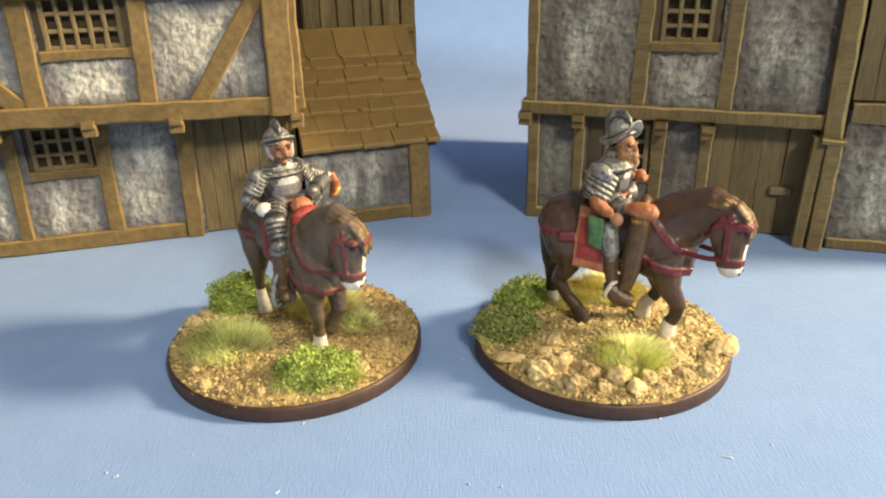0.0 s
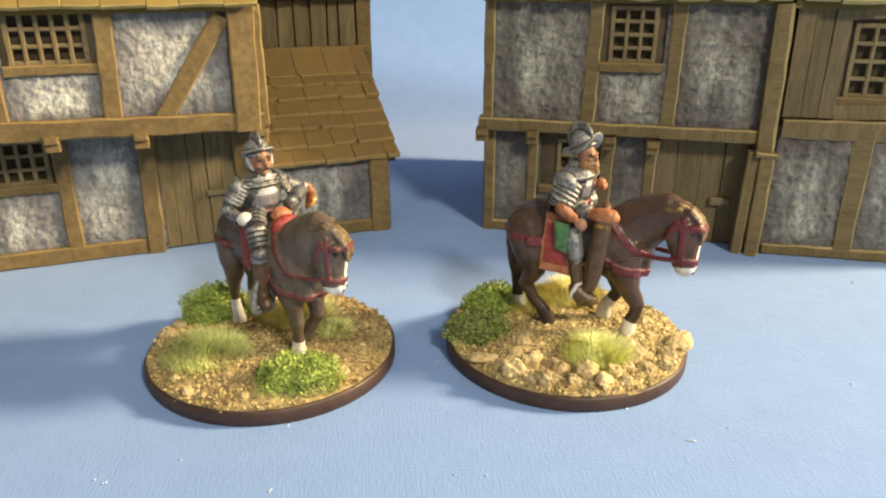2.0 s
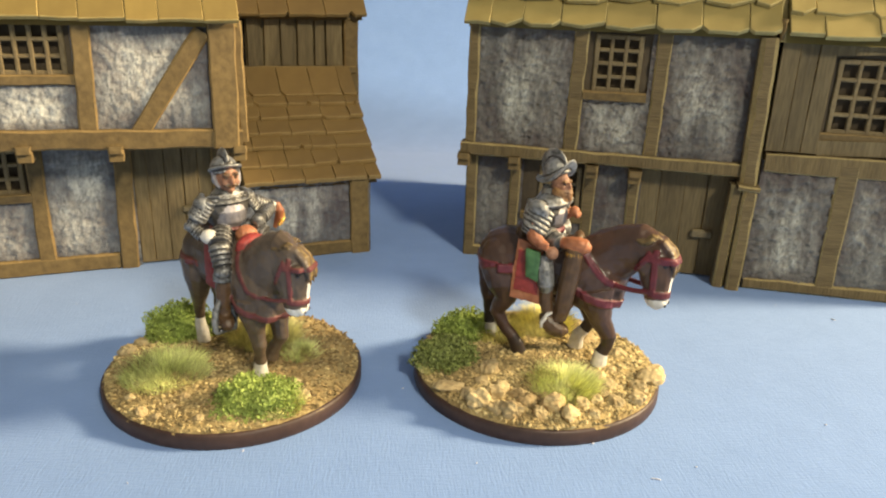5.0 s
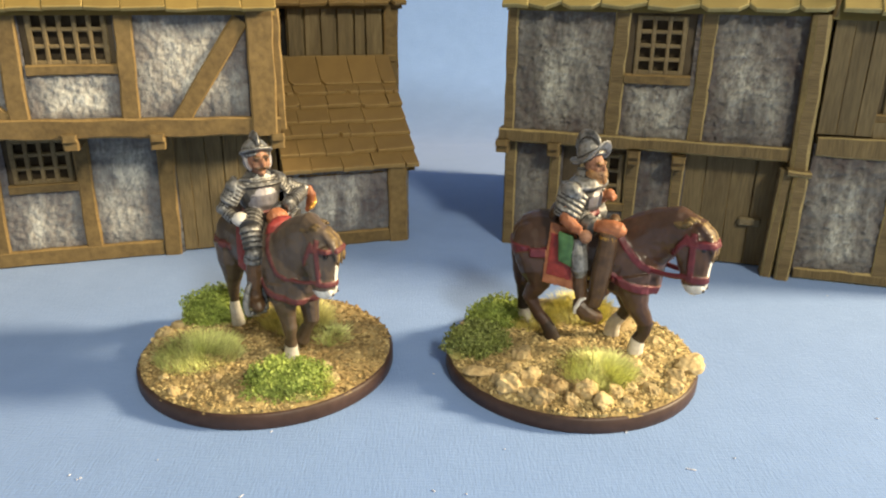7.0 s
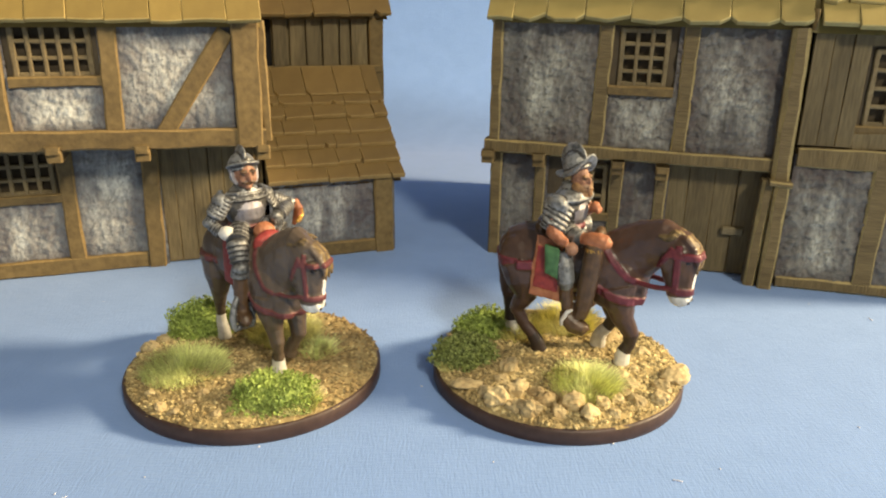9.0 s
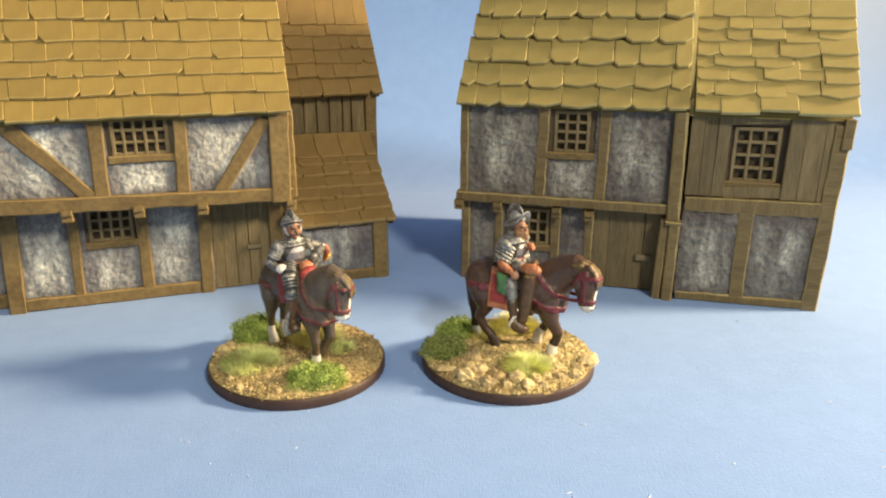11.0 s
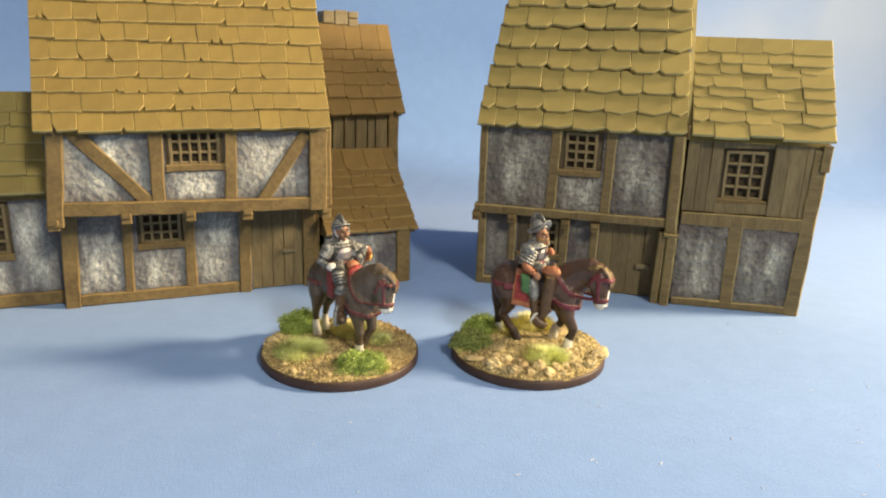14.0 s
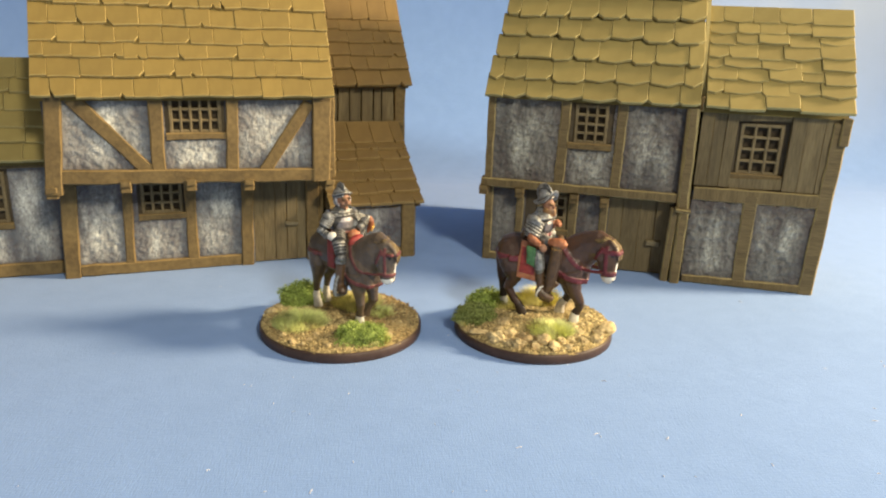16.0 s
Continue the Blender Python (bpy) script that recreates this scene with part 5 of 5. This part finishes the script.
        limb(bm, [(1.8, 6.4 * s, 21.6), (1.9, 6.4 * s, 19.0), (2.4, 6.4 * s, 16.2)], (1.3, 1.3, 1.2), P_BOOT)
    sheet(bm, [(-4.6, -5.0, 30.6), (-5.4, -6.2, 18.8), (0.8, -6.4, 18.0), (0.4, -5.6, 29.6)], 0.3, P_RED, P_ORANGE)
    sheet(bm, [(0.4, 5.6, 29.6), (0.8, 6.4, 18.0), (-5.4, 6.2, 18.8), (-4.6, 5.0, 30.6)], 0.3, P_RED, P_ORANGE)
    sheet(bm, [(-2.8, -6.6, 29.4), (-2.4, -6.9, 23.8), (0.2, -7.0, 22.8), (0.0, -6.9, 29.0)], 0.5, P_GREEN)
    for i in range(10):
        a = 2 * math.pi * i / 10
        ball(bm, (0.2 + 3.1 * math.cos(a), 3.6 * math.sin(a), 30.9), (0.8, 0.8, 0.9), P_SILVER, None, 8)


LEGS_STANDING = [
    ([(-8.2, -2.6, 24), (-8.0, -3.0, 20), (-8.6, -3.0, 16.4), (-9.9, -2.6, 13.6), (-10.4, -2.4, 10.2), (-10.6, -2.3, 8.4), (-10.2, -2.2, 6.8), (-9.8, -2.2, 4.6)], (3.68, 2.92, 1.84, 1.28, 0.92, 1.1, 1.25, 1.4), 3, 0),
    ([(-8.2, 2.6, 24), (-8.4, 3.0, 20), (-9.6, 3.0, 16.4), (-11.4, 2.8, 13.6), (-12.0, 2.6, 10.2), (-12.2, 2.6, 8.4), (-12.0, 2.6, 6.8), (-11.6, 2.6, 4.6)], (3.68, 2.92, 1.84, 1.28, 0.92, 1.1, 1.25, 1.4), 3, 0),
    ([(10.4, -1.9, 21), (10.8, -2.3, 17.4), (10.9, -2.0, 14.6), (11.0, -1.6, 11.8), (10.3, -1.2, 9.2), (10.0, -1.0, 7.6), (9.9, -1.0, 6.4), (9.9, -1.0, 4.6)], (3.50, 2.49, 1.60, 1.40, 1.00, 1.19, 1.26, 1.52), 2, 0),
    ([(10.2, 2.2, 21), (10.6, 2.7, 17.6), (11.4, 2.6, 14.8), (12.0, 2.5, 12.6), (11.0, 2.3, 10.8), (9.8, 2.2, 9.4), (9.2, 2.2, 8.4), (8.6, 2.1, 7.0)], (3.50, 2.49, 1.70, 1.45, 1.05, 1.19, 1.26, 1.52), 0, 0),
]
LEGS_WALKING = [
    ([(-8.0, -2.6, 24), (-7.0, -3.2, 20), (-6.6, -3.2, 17.0), (-8.2, -3.0, 13.8), (-6.6, -3.0, 10.8), (-4.8, -3.0, 8.8), (-3.8, -3.0, 7.2), (-3.0, -3.0, 5.0)], (3.86, 3.10, 2.00, 1.36, 1.08, 1.15, 1.3, 1.5), 0, 2),
    ([(-8.4, 2.6, 24), (-9.0, 3.0, 20), (-9.8, 3.0, 16.8), (-11.0, 2.8, 14.2), (-10.8, 2.8, 10.8), (-10.6, 2.8, 8.6), (-10.4, 2.8, 7.0), (-10.0, 2.8, 5.0)], (3.86, 3.10, 2.00, 1.36, 1.04, 1.15, 1.3, 1.45), 2, 4),
    ([(10.8, -2.0, 21), (11.6, -2.6, 17.8), (12.6, -2.8, 14.6), (14.4, -2.9, 11.6), (14.2, -2.9, 9.6), (13.4, -2.9, 8.0), (13.2, -2.9, 7.0), (13.0, -2.9, 5.0)], (3.68, 2.67, 1.84, 1.44, 1.12, 1.2, 1.3, 1.45), 2, 4),
    ([(9.6, 2.2, 21), (9.4, 2.8, 17.8), (9.8, 2.9, 14.6), (10.6, 2.9, 11.8), (9.4, 2.9, 9.8), (8.4, 2.9, 8.6), (8.0, 2.9, 7.4), (7.8, 2.9, 5.4)], (3.68, 2.67, 1.76, 1.36, 1.08, 1.2, 1.3, 1.45), 3, 5),
]


def welded(raw, voxel):
    """One skin over all the overlapping shapes of a casting; each spot keeps the paint of the shape it came from."""
    raw.normal_update()
    tree = BVHTree.FromBMesh(raw)
    raw.faces.ensure_lookup_table()
    paint = [f.material_index for f in raw.faces]
    me = bpy.data.meshes.new("raw")
    raw.to_mesh(me)
    ob = new("raw", me)
    mod = ob.modifiers.new("skin", "REMESH")
    mod.mode, mod.voxel_size = "VOXEL", voxel
    skin = bpy.data.meshes.new_from_object(ob.evaluated_get(bpy.context.evaluated_depsgraph_get()))
    bpy.data.objects.remove(ob)
    bpy.data.meshes.remove(me)
    bm = bmesh.new()
    bm.from_mesh(skin)
    bpy.data.meshes.remove(skin)
    bmesh.ops.smooth_vert(bm, verts=bm.verts, factor=0.45, use_axis_x=True, use_axis_y=True, use_axis_z=True)
    hide = [v for v in bm.verts if paint[tree.find_nearest(v.co)[2]] in (P_HORSE, P_POINT)]
    for _ in range(5):
        bmesh.ops.smooth_vert(bm, verts=hide, factor=0.5, use_axis_x=True, use_axis_y=True, use_axis_z=True)
    bm.normal_update()
    for f in bm.faces:
        f.material_index = paint[tree.find_nearest(f.calc_center_median())[2]]
    depth = {P_SILVER: (0.035, 2.2), P_HAIR: (0.16, 2.6), P_HORSE: (0.10, 0.6), P_RED: (0.10, 0.9), P_ORANGE: (0.10, 0.9), P_FLESH: (0.05, 1.6), P_BOOT: (0.07, 0.9)}
    # dark wash in the silver's recesses: crease darkening put into the paint by concavity
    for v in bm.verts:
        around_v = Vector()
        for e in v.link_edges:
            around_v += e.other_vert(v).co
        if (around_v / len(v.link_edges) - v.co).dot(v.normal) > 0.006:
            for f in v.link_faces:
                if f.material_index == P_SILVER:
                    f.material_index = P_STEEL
    for v in bm.verts:
        d, k = depth.get(v.link_faces[0].material_index, (0, 1))
        if d:
            v.co += v.normal * (d * noise.fractal(v.co * k, 1.0, 2.0, 2))
    return bm


def casting(mini, rider, legs, turn, ahead, gaze, at, heading, coat, strap, broad, label):
    """Horse and rider, one painted casting."""
    raw = bmesh.new()
    rings, face, across = horse(raw, legs, turn, ahead, gaze)
    tack(raw, rings, face, across, ahead, turn, broad)
    rider(raw)
    bmesh.ops.recalc_face_normals(raw, faces=raw.faces)
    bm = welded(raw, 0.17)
    raw.free()
    ob = part("figurine", bm, [coat, WHITE, strap] + PAINTS[3:], mini, label, True)
    ob.matrix_local = pose(at[0] * MM, at[1] * MM, at[2] * MM, 0, 0, heading)
    return ob


def plinth(mini):
    bm = bmesh.new()
    n = 96
    prof = [(24.9, 0.0), (25.0, 0.3), (25.0, 2.6), (24.6, 3.0)]
    loops = [[bm.verts.new((r * math.cos(2 * math.pi * k / n), r * math.sin(2 * math.pi * k / n), z)) for k in range(n)] for r, z in prof]
    for p, q in zip(loops, loops[1:]):
        for k in range(n):
            bm.faces.new((p[k], p[(k + 1) % n], q[(k + 1) % n], q[k]))
    bm.faces.new(loops[0][::-1])
    bm.faces.new(loops[-1])
    part("base", bm, BASE_RIM, mini, "round base with a dark brown rim", True)


def ground_height(x, y, seed, mound):
    q = Vector((x * 0.14, y * 0.14, seed))
    r = math.hypot(x, y)
    edge = min(1.0, max(0.0, (25.0 - r) / 4.0))
    return 3.2 + edge * (0.9 + mound * max(0.0, 1 - r / 22) + 0.7 * noise.noise(q) + 0.3 * noise.noise(q * 4))


def earth(mini, seed, mound, mat):
    bm = bmesh.new()
    n, rings = 110, 34
    c = bm.verts.new((0, 0, ground_height(0, 0, seed, mound)))
    last = None
    for j in range(1, rings + 1):
        r = 24.75 * j / rings
        loop = []
        for k in range(n):
            a = 2 * math.pi * k / n
            rr = r + (0.35 * noise.noise(Vector((math.cos(a) * 9, math.sin(a) * 9, seed))) if j == rings else 0)
            x, y = rr * math.cos(a), rr * math.sin(a)
            z = ground_height(x, y, seed, mound) + rng.uniform(-0.16, 0.16)
            loop.append(bm.verts.new((x, y, 2.7 if j == rings else z)))
        for k in range(n):
            if last is None:
                bm.faces.new((c, loop[k], loop[(k + 1) % n]))
            else:
                bm.faces.new((last[k], loop[k], loop[(k + 1) % n], last[(k + 1) % n]))
        last = loop
    part("groundwork", bm, mat, mini, "sand and grit glued over the base", True)


ICO = bmesh.new()
bmesh.ops.create_icosphere(ICO, subdivisions=1, radius=1)
ICO_V, ICO_F = [v.co.copy() for v in ICO.verts], [[v.index for v in f.verts] for f in ICO.faces]
ICO.free()
ICO2 = bmesh.new()
bmesh.ops.create_icosphere(ICO2, subdivisions=3, radius=1)
ICO2_V, ICO2_F = [v.co.copy() for v in ICO2.verts], [[v.index for v in f.verts] for f in ICO2.faces]
ICO2.free()


def mesh_part(name, verts, faces, mat, parent, label="", smooth=False, kind=""):
    me = bpy.data.meshes.new(name)
    me.from_pydata([tuple(c * MM for c in v) for v in verts], [], faces)
    me.materials.append(mat)
    if smooth:
        me.shade_smooth()
    ob = new(name, me)
    ob.parent = parent
    return tagged(ob, label=label, kind=kind)


def grit(mini, name, count, seed, mound, mat, lo, hi, keep, flat=0.7, label=""):
    """Loose grains over the base, far too many to count."""
    r = random.Random(seed)
    verts, faces = [], []
    while count:
        x, y = r.uniform(-24.4, 24.4), r.uniform(-24.4, 24.4)
        if math.hypot(x, y) > 24.4 or r.random() > keep(x, y):
            continue
        count -= 1
        s = lo + (hi - lo) * r.random() ** 2.2
        m = Matrix.Translation((x, y, ground_height(x, y, seed % 50, mound) + s * 0.2)) @ Euler((r.uniform(-0.5, 0.5), r.uniform(-0.5, 0.5), r.uniform(0, 6.3))).to_matrix().to_4x4() @ Matrix.Diagonal((s * r.uniform(0.7, 1.7), s * r.uniform(0.55, 1.0), s * flat * r.uniform(0.6, 1.1), 1))
        k = len(verts)
        verts += [tuple(m @ (v * r.uniform(0.8, 1.15))) for v in ICO_V]
        faces += [[k + i for i in f] for f in ICO_F]
    mesh_part(name, verts, faces, mat, mini, label, kind="stuff")


def rock(mini, x, y, z, sx, sy, sz, spin, seed, mat=None):
    r = random.Random(seed)
    m = Matrix.Translation((x, y, z)) @ Euler((r.uniform(-0.25, 0.25), r.uniform(-0.25, 0.25), radians(spin))).to_matrix().to_4x4() @ Matrix.Diagonal((sx, sy, sz, 1))
    off = Vector((seed * 3.7, seed * 1.3, 0))
    cuts = [(Vector((r.gauss(0, 1), r.gauss(0, 1), r.gauss(0, 1))).normalized(), r.uniform(0.66, 1.0)) for _ in range(7)]
    verts = []
    for v in ICO2_V:
        k = min([1.15] + [d / max(0.05, v.dot(n)) for n, d in cuts if v.dot(n) > 0])
        k *= 1 + 0.20 * noise.noise(v * 1.7 + off) + 0.17 * noise.noise(v * 3.6 + off) + 0.12 * noise.noise(v * 8 + off)
        verts.append(tuple(m @ (v * k)))
    mesh_part("rock", verts, [list(f) for f in ICO2_F], mat or ROCK, mini)


def tuft(mini, x, y, z, radius, tall, count, mat, seed, lean=(0, 0), label=""):
    """Static grass: fine blades that spread from a small patch."""
    r = random.Random(seed)
    verts, faces = [], []
    for _ in range(int(count * 1.5)):
        a, d = r.uniform(0, 2 * math.pi), math.sqrt(r.random()) * radius
        px, py = x + d * math.cos(a), y + d * math.sin(a)
        h = tall * (0.35 + 0.8 * r.random() ** 0.8) * (1 - 0.25 * d / radius)
        out = 0.30 + 0.75 * d / radius
        tip = Vector((px + math.cos(a) * out * h * r.uniform(0.2, 0.9) + lean[0] + r.uniform(-1.7, 1.7), py + math.sin(a) * out * h * r.uniform(0.2, 0.9) + lean[1] + r.uniform(-1.7, 1.7), z + h * (1 - 0.3 * d / radius)))
        root = Vector((px, py, z - 0.3))
        mid = root.lerp(tip, 0.55) + Vector((0, 0, h * 0.14))
        w = Vector((-math.sin(a + 0.8), math.cos(a + 0.8), 0)) * 0.07
        k = len(verts)
        verts += [tuple(root - w), tuple(root + w), tuple(mid + w * 0.8), tuple(mid - w * 0.8), tuple(tip)]
        faces += [[k, k + 1, k + 2, k + 3], [k + 3, k + 2, k + 4]]
    mesh_part("grass_tuft", verts, faces, mat, mini, label, kind="stuff")


def bush(mini, x, y, z, rx, ry, rz, count, mat, seed, label=""):
    """Clump foliage: small crumbled leaves heaped over a ragged core."""
    r = random.Random(seed)
    verts, faces = [], []
    off = Vector((seed, seed * 0.7, 0))
    lump = lambda v: 1 + 0.30 * noise.noise(v * 1.6 + off) + 0.14 * noise.noise(v * 4 + off)
    for f in ICO2_F:
        k = len(verts)
        for i in f:
            v = ICO2_V[i]
            q = v * lump(v) * 0.86
            verts.append((x + q.x * rx, y + q.y * ry, z + max(-0.05, q.z) * rz))
        faces.append([k, k + 1, k + 2])
    for _ in range(int(count * 1.7)):
        v = Vector((r.gauss(0, 1), r.gauss(0, 1), abs(r.gauss(0, 1)) - 0.15)).normalized()
        q = v * lump(v) * r.uniform(0.72, 1.10)
        c = Vector((x + q.x * rx, y + q.y * ry, z + max(-0.02, q.z) * rz))
        e = Euler((r.uniform(0, 6.3), r.uniform(0, 6.3), r.uniform(0, 6.3))).to_matrix()
        s = r.uniform(0.16, 0.38)
        k = len(verts)
        verts += [tuple(c + e @ Vector(p) * s) for p in ((-1, -0.45, 0), (0.1, -0.6, 0.25), (1.1, 0, 0), (0.1, 0.6, 0.25), (-1, 0.45, 0))]
        faces += [[k, k + 1, k + 3, k + 4], [k + 1, k + 2, k + 3]]
    mesh_part("bush", verts, faces, mat, mini, label, kind="stuff")


# ---- the two miniatures ----
first = tagged(new("cavalry_miniature"), "painted mounted miniature in silver armour on a grassy round base", "miniature", "cavalry miniatures")
first.matrix_world = pose(-29.77 * MM, 127.74 * MM, 0)
plinth(first)
earth(first, 11, 0.9, SAND)
casting(first, armoured_rider, LEGS_STANDING, 0.4, -1.4, 34, (0.4, 0.8, 0), -50, HORSE, STRAP, 1.0, "painted casting of an armoured rider on a grey-brown horse")
right_side = lambda x, y: 1.0 if x + 0.35 * y > 5 else 0.10
grit(first, "grit", 6000, 211, 0.9, GRIT, 0.12, 0.46, lambda x, y: 0.15 if x + 0.35 * y > 5 else 1.0, label="mixed buff grit")
grit(first, "mulch", 1900, 261, 0.9, MULCH, 0.2, 0.7, right_side, 0.35, "flakes of brown mulch")
for i, (x, y, s) in enumerate(((-6.2, -14.6, 1.5), (-8.2, -17.0, 1.2), (-13.0, -18.6, 1.3), (-22.0, 4.0, 2.2), (-20.4, 7.2, 1.8), (-10.2, -20.2, 1.1), (12.8, -9.6, 1.3), (14.8, -14.2, 1.4), (-16.2, -13.6, 1.2), (-1.6, -12.6, 0.9), (-2.6, -21.0, 1.0), (17.6, -3.0, 1.0))):
    rock(first, x, y, 3.9, s * 1.0, s * 0.8, s * 0.6, 40 * i, 20 + i)
bush(first, 6.6, -16.0, 3.7, 8.0, 5.6, 4.6, 3800, LEAF, 31, "bright green clump foliage")
tuft(first, 10.5, -17.0, 3.8, 4.4, 3.0, 600, STRAW_DRY, 36, label="yellow-green static grass under the clump")
bush(first, -13.4, 12.0, 4.2, 7.2, 5.6, 6.6, 3400, LEAF, 32, "olive green clump foliage")
tuft(first, -12.4, -6.0, 4.0, 7.4, 4.2, 1900, STRAW, 33, label="straw-green static grass tuft")
tuft(first, 4.4, 8.2, 4.4, 6.8, 4.6, 2000, STRAW_DRY, 34, label="yellow-green static grass tuft")
tuft(first, 12.4, 1.0, 4.0, 3.2, 3.6, 500, STRAW, 35, label="straw-green static grass tuft")

second = tagged(new("cavalry_miniature"), "painted mounted miniature in a morion on a rocky round base", "miniature", "cavalry miniatures")
second.matrix_world = pose(31.01 * MM, 126.49 * MM, 0)
plinth(second)
earth(second, 12, 1.6, SAND)
casting(second, bearded_rider, LEGS_WALKING, -6.4, 0.0, -18, (0.5, 2.2, 0), -20, HORSE_BAY, STRAP_CRIMSON, 1.4, "painted casting of a bearded rider on a bay horse")
grit(second, "grit", 9500, 312, 1.6, GRIT, 0.13, 0.52, lambda x, y: 1.0, label="coarse sand and grit")
ROCKS = ((-18.8, -10.8, 2.6, 1.7, 0.7), (-13.7, -16.6, 2.3, 1.8, 1.8), (-15.6, -14.0, 1.5, 1.2, 1.3), (-8.6, -19.6, 2.2, 1.7, 1.7), (-5.4, -17.0, 1.6, 1.4, 1.5), (-0.6, -18.6, 1.9, 1.5, 1.9), (2.0, -21.4, 1.8, 1.4, 1.4), (-3.4, -20.6, 1.3, 1.1, 1.1),
         (9.7, -14.8, 1.3, 1.1, 1.2), (21.6, -8.8, 2.9, 1.7, 1.5), (12.6, 6.8, 2.6, 1.8, 1.5), (5.6, 4.2, 4.2, 1.5, 0.9), (-10.4, -5.0, 2.2, 1.8, 1.7), (11.4, -17.6, 1.5, 1.2, 1.0), (15.8, -16.4, 1.5, 1.3, 1.1), (-3.0, -9.8, 1.4, 1.2, 1.1),
         (-9.4, -12.8, 1.7, 1.4, 1.3), (-12.2, -9.4, 1.4, 1.2, 1.1), (17.6, 0.4, 1.8, 1.3, 1.1), (14.0, -6.0, 1.4, 1.2, 0.9), (-6.4, -6.6, 1.2, 1.0, 0.9), (6.4, -21.2, 1.0, 0.9, 0.8),
         (-11.0, -14.6, 1.9, 1.6, 1.5), (-6.8, -14.6, 1.7, 1.4, 1.4), (-2.2, -16.0, 1.5, 1.3, 1.3), (4.6, -18.8, 1.6, 1.3, 1.2), (7.6, -17.2, 1.5, 1.2, 1.1), (-11.2, -18.8, 1.4, 1.2, 1.1), (12.0, -12.0, 1.6, 1.3, 1.1), (17.8, -12.6, 1.7, 1.3, 1.1), (10.6, -9.0, 1.8, 1.4, 0.9))
for i, (x, y, a, b, c) in enumerate(ROCKS):
    rock(second, x, y, 3.8 + 0.30 * c, a * 1.12, b * 1.15, c * 1.2, 25 if i == 9 else -12 if i == 11 else 37 * i, 60 + i)
bush(second, -18.6, -1.0, 3.7, 6.0, 5.2, 5.6, 3400, LEAF_DARK, 41, "dark green clump foliage overhanging the rim")
bush(second, -13.2, 11.0, 4.0, 6.8, 5.0, 5.2, 3000, LEAF, 42, "yellow-green clump foliage")
tuft(second, -6.4, 8.6, 4.2, 4.2, 4.4, 1300, STRAW_DRY, 43, label="yellow static grass tuft")
tuft(second, 2.8, -12.6, 4.2, 5.8, 4.6, 1700, STRAW, 44, label="straw-green static grass tuft")
tuft(second, 4.0, 13.0, 4.4, 5.8, 5.6, 2000, STRAW_DRY, 45, label="yellow static grass tuft")
tuft(second, -21.4, -3.6, 3.4, 2.2, 2.6, 300, STRAW_DRY, 46, label="yellow static grass at the rim")

# ---- lint on the cloth ----
r = random.Random(5)
verts, faces = [], []
for _ in range(70):
    x, y = r.uniform(-130, 150), r.uniform(10, 190) if r.random() < 0.4 else r.uniform(40, 105)
    a, s = r.uniform(0, 6.3), r.choice((0.15, 0.2, 0.25, 0.3, 0.45, 0.8))
    d, w = Vector((math.cos(a), math.sin(a), 0)) * s, Vector((-math.sin(a), math.cos(a), 0)) * 0.12
    p = Vector((x, y, 0.12))
    k = len(verts)
    verts += [tuple(q) for q in (p - d - w, p - d + w, p + d + w, p + d - w)] + [tuple(p + Vector((0, 0, 0.15)))]
    faces += [[k, k + 1, k + 4], [k + 1, k + 2, k + 4], [k + 2, k + 3, k + 4], [k + 3, k, k + 4]]
tagged(mesh_part("lint", verts, faces, LINT, None, kind="stuff"), "tiny pale bits of lint scattered on the cloth", "lint")
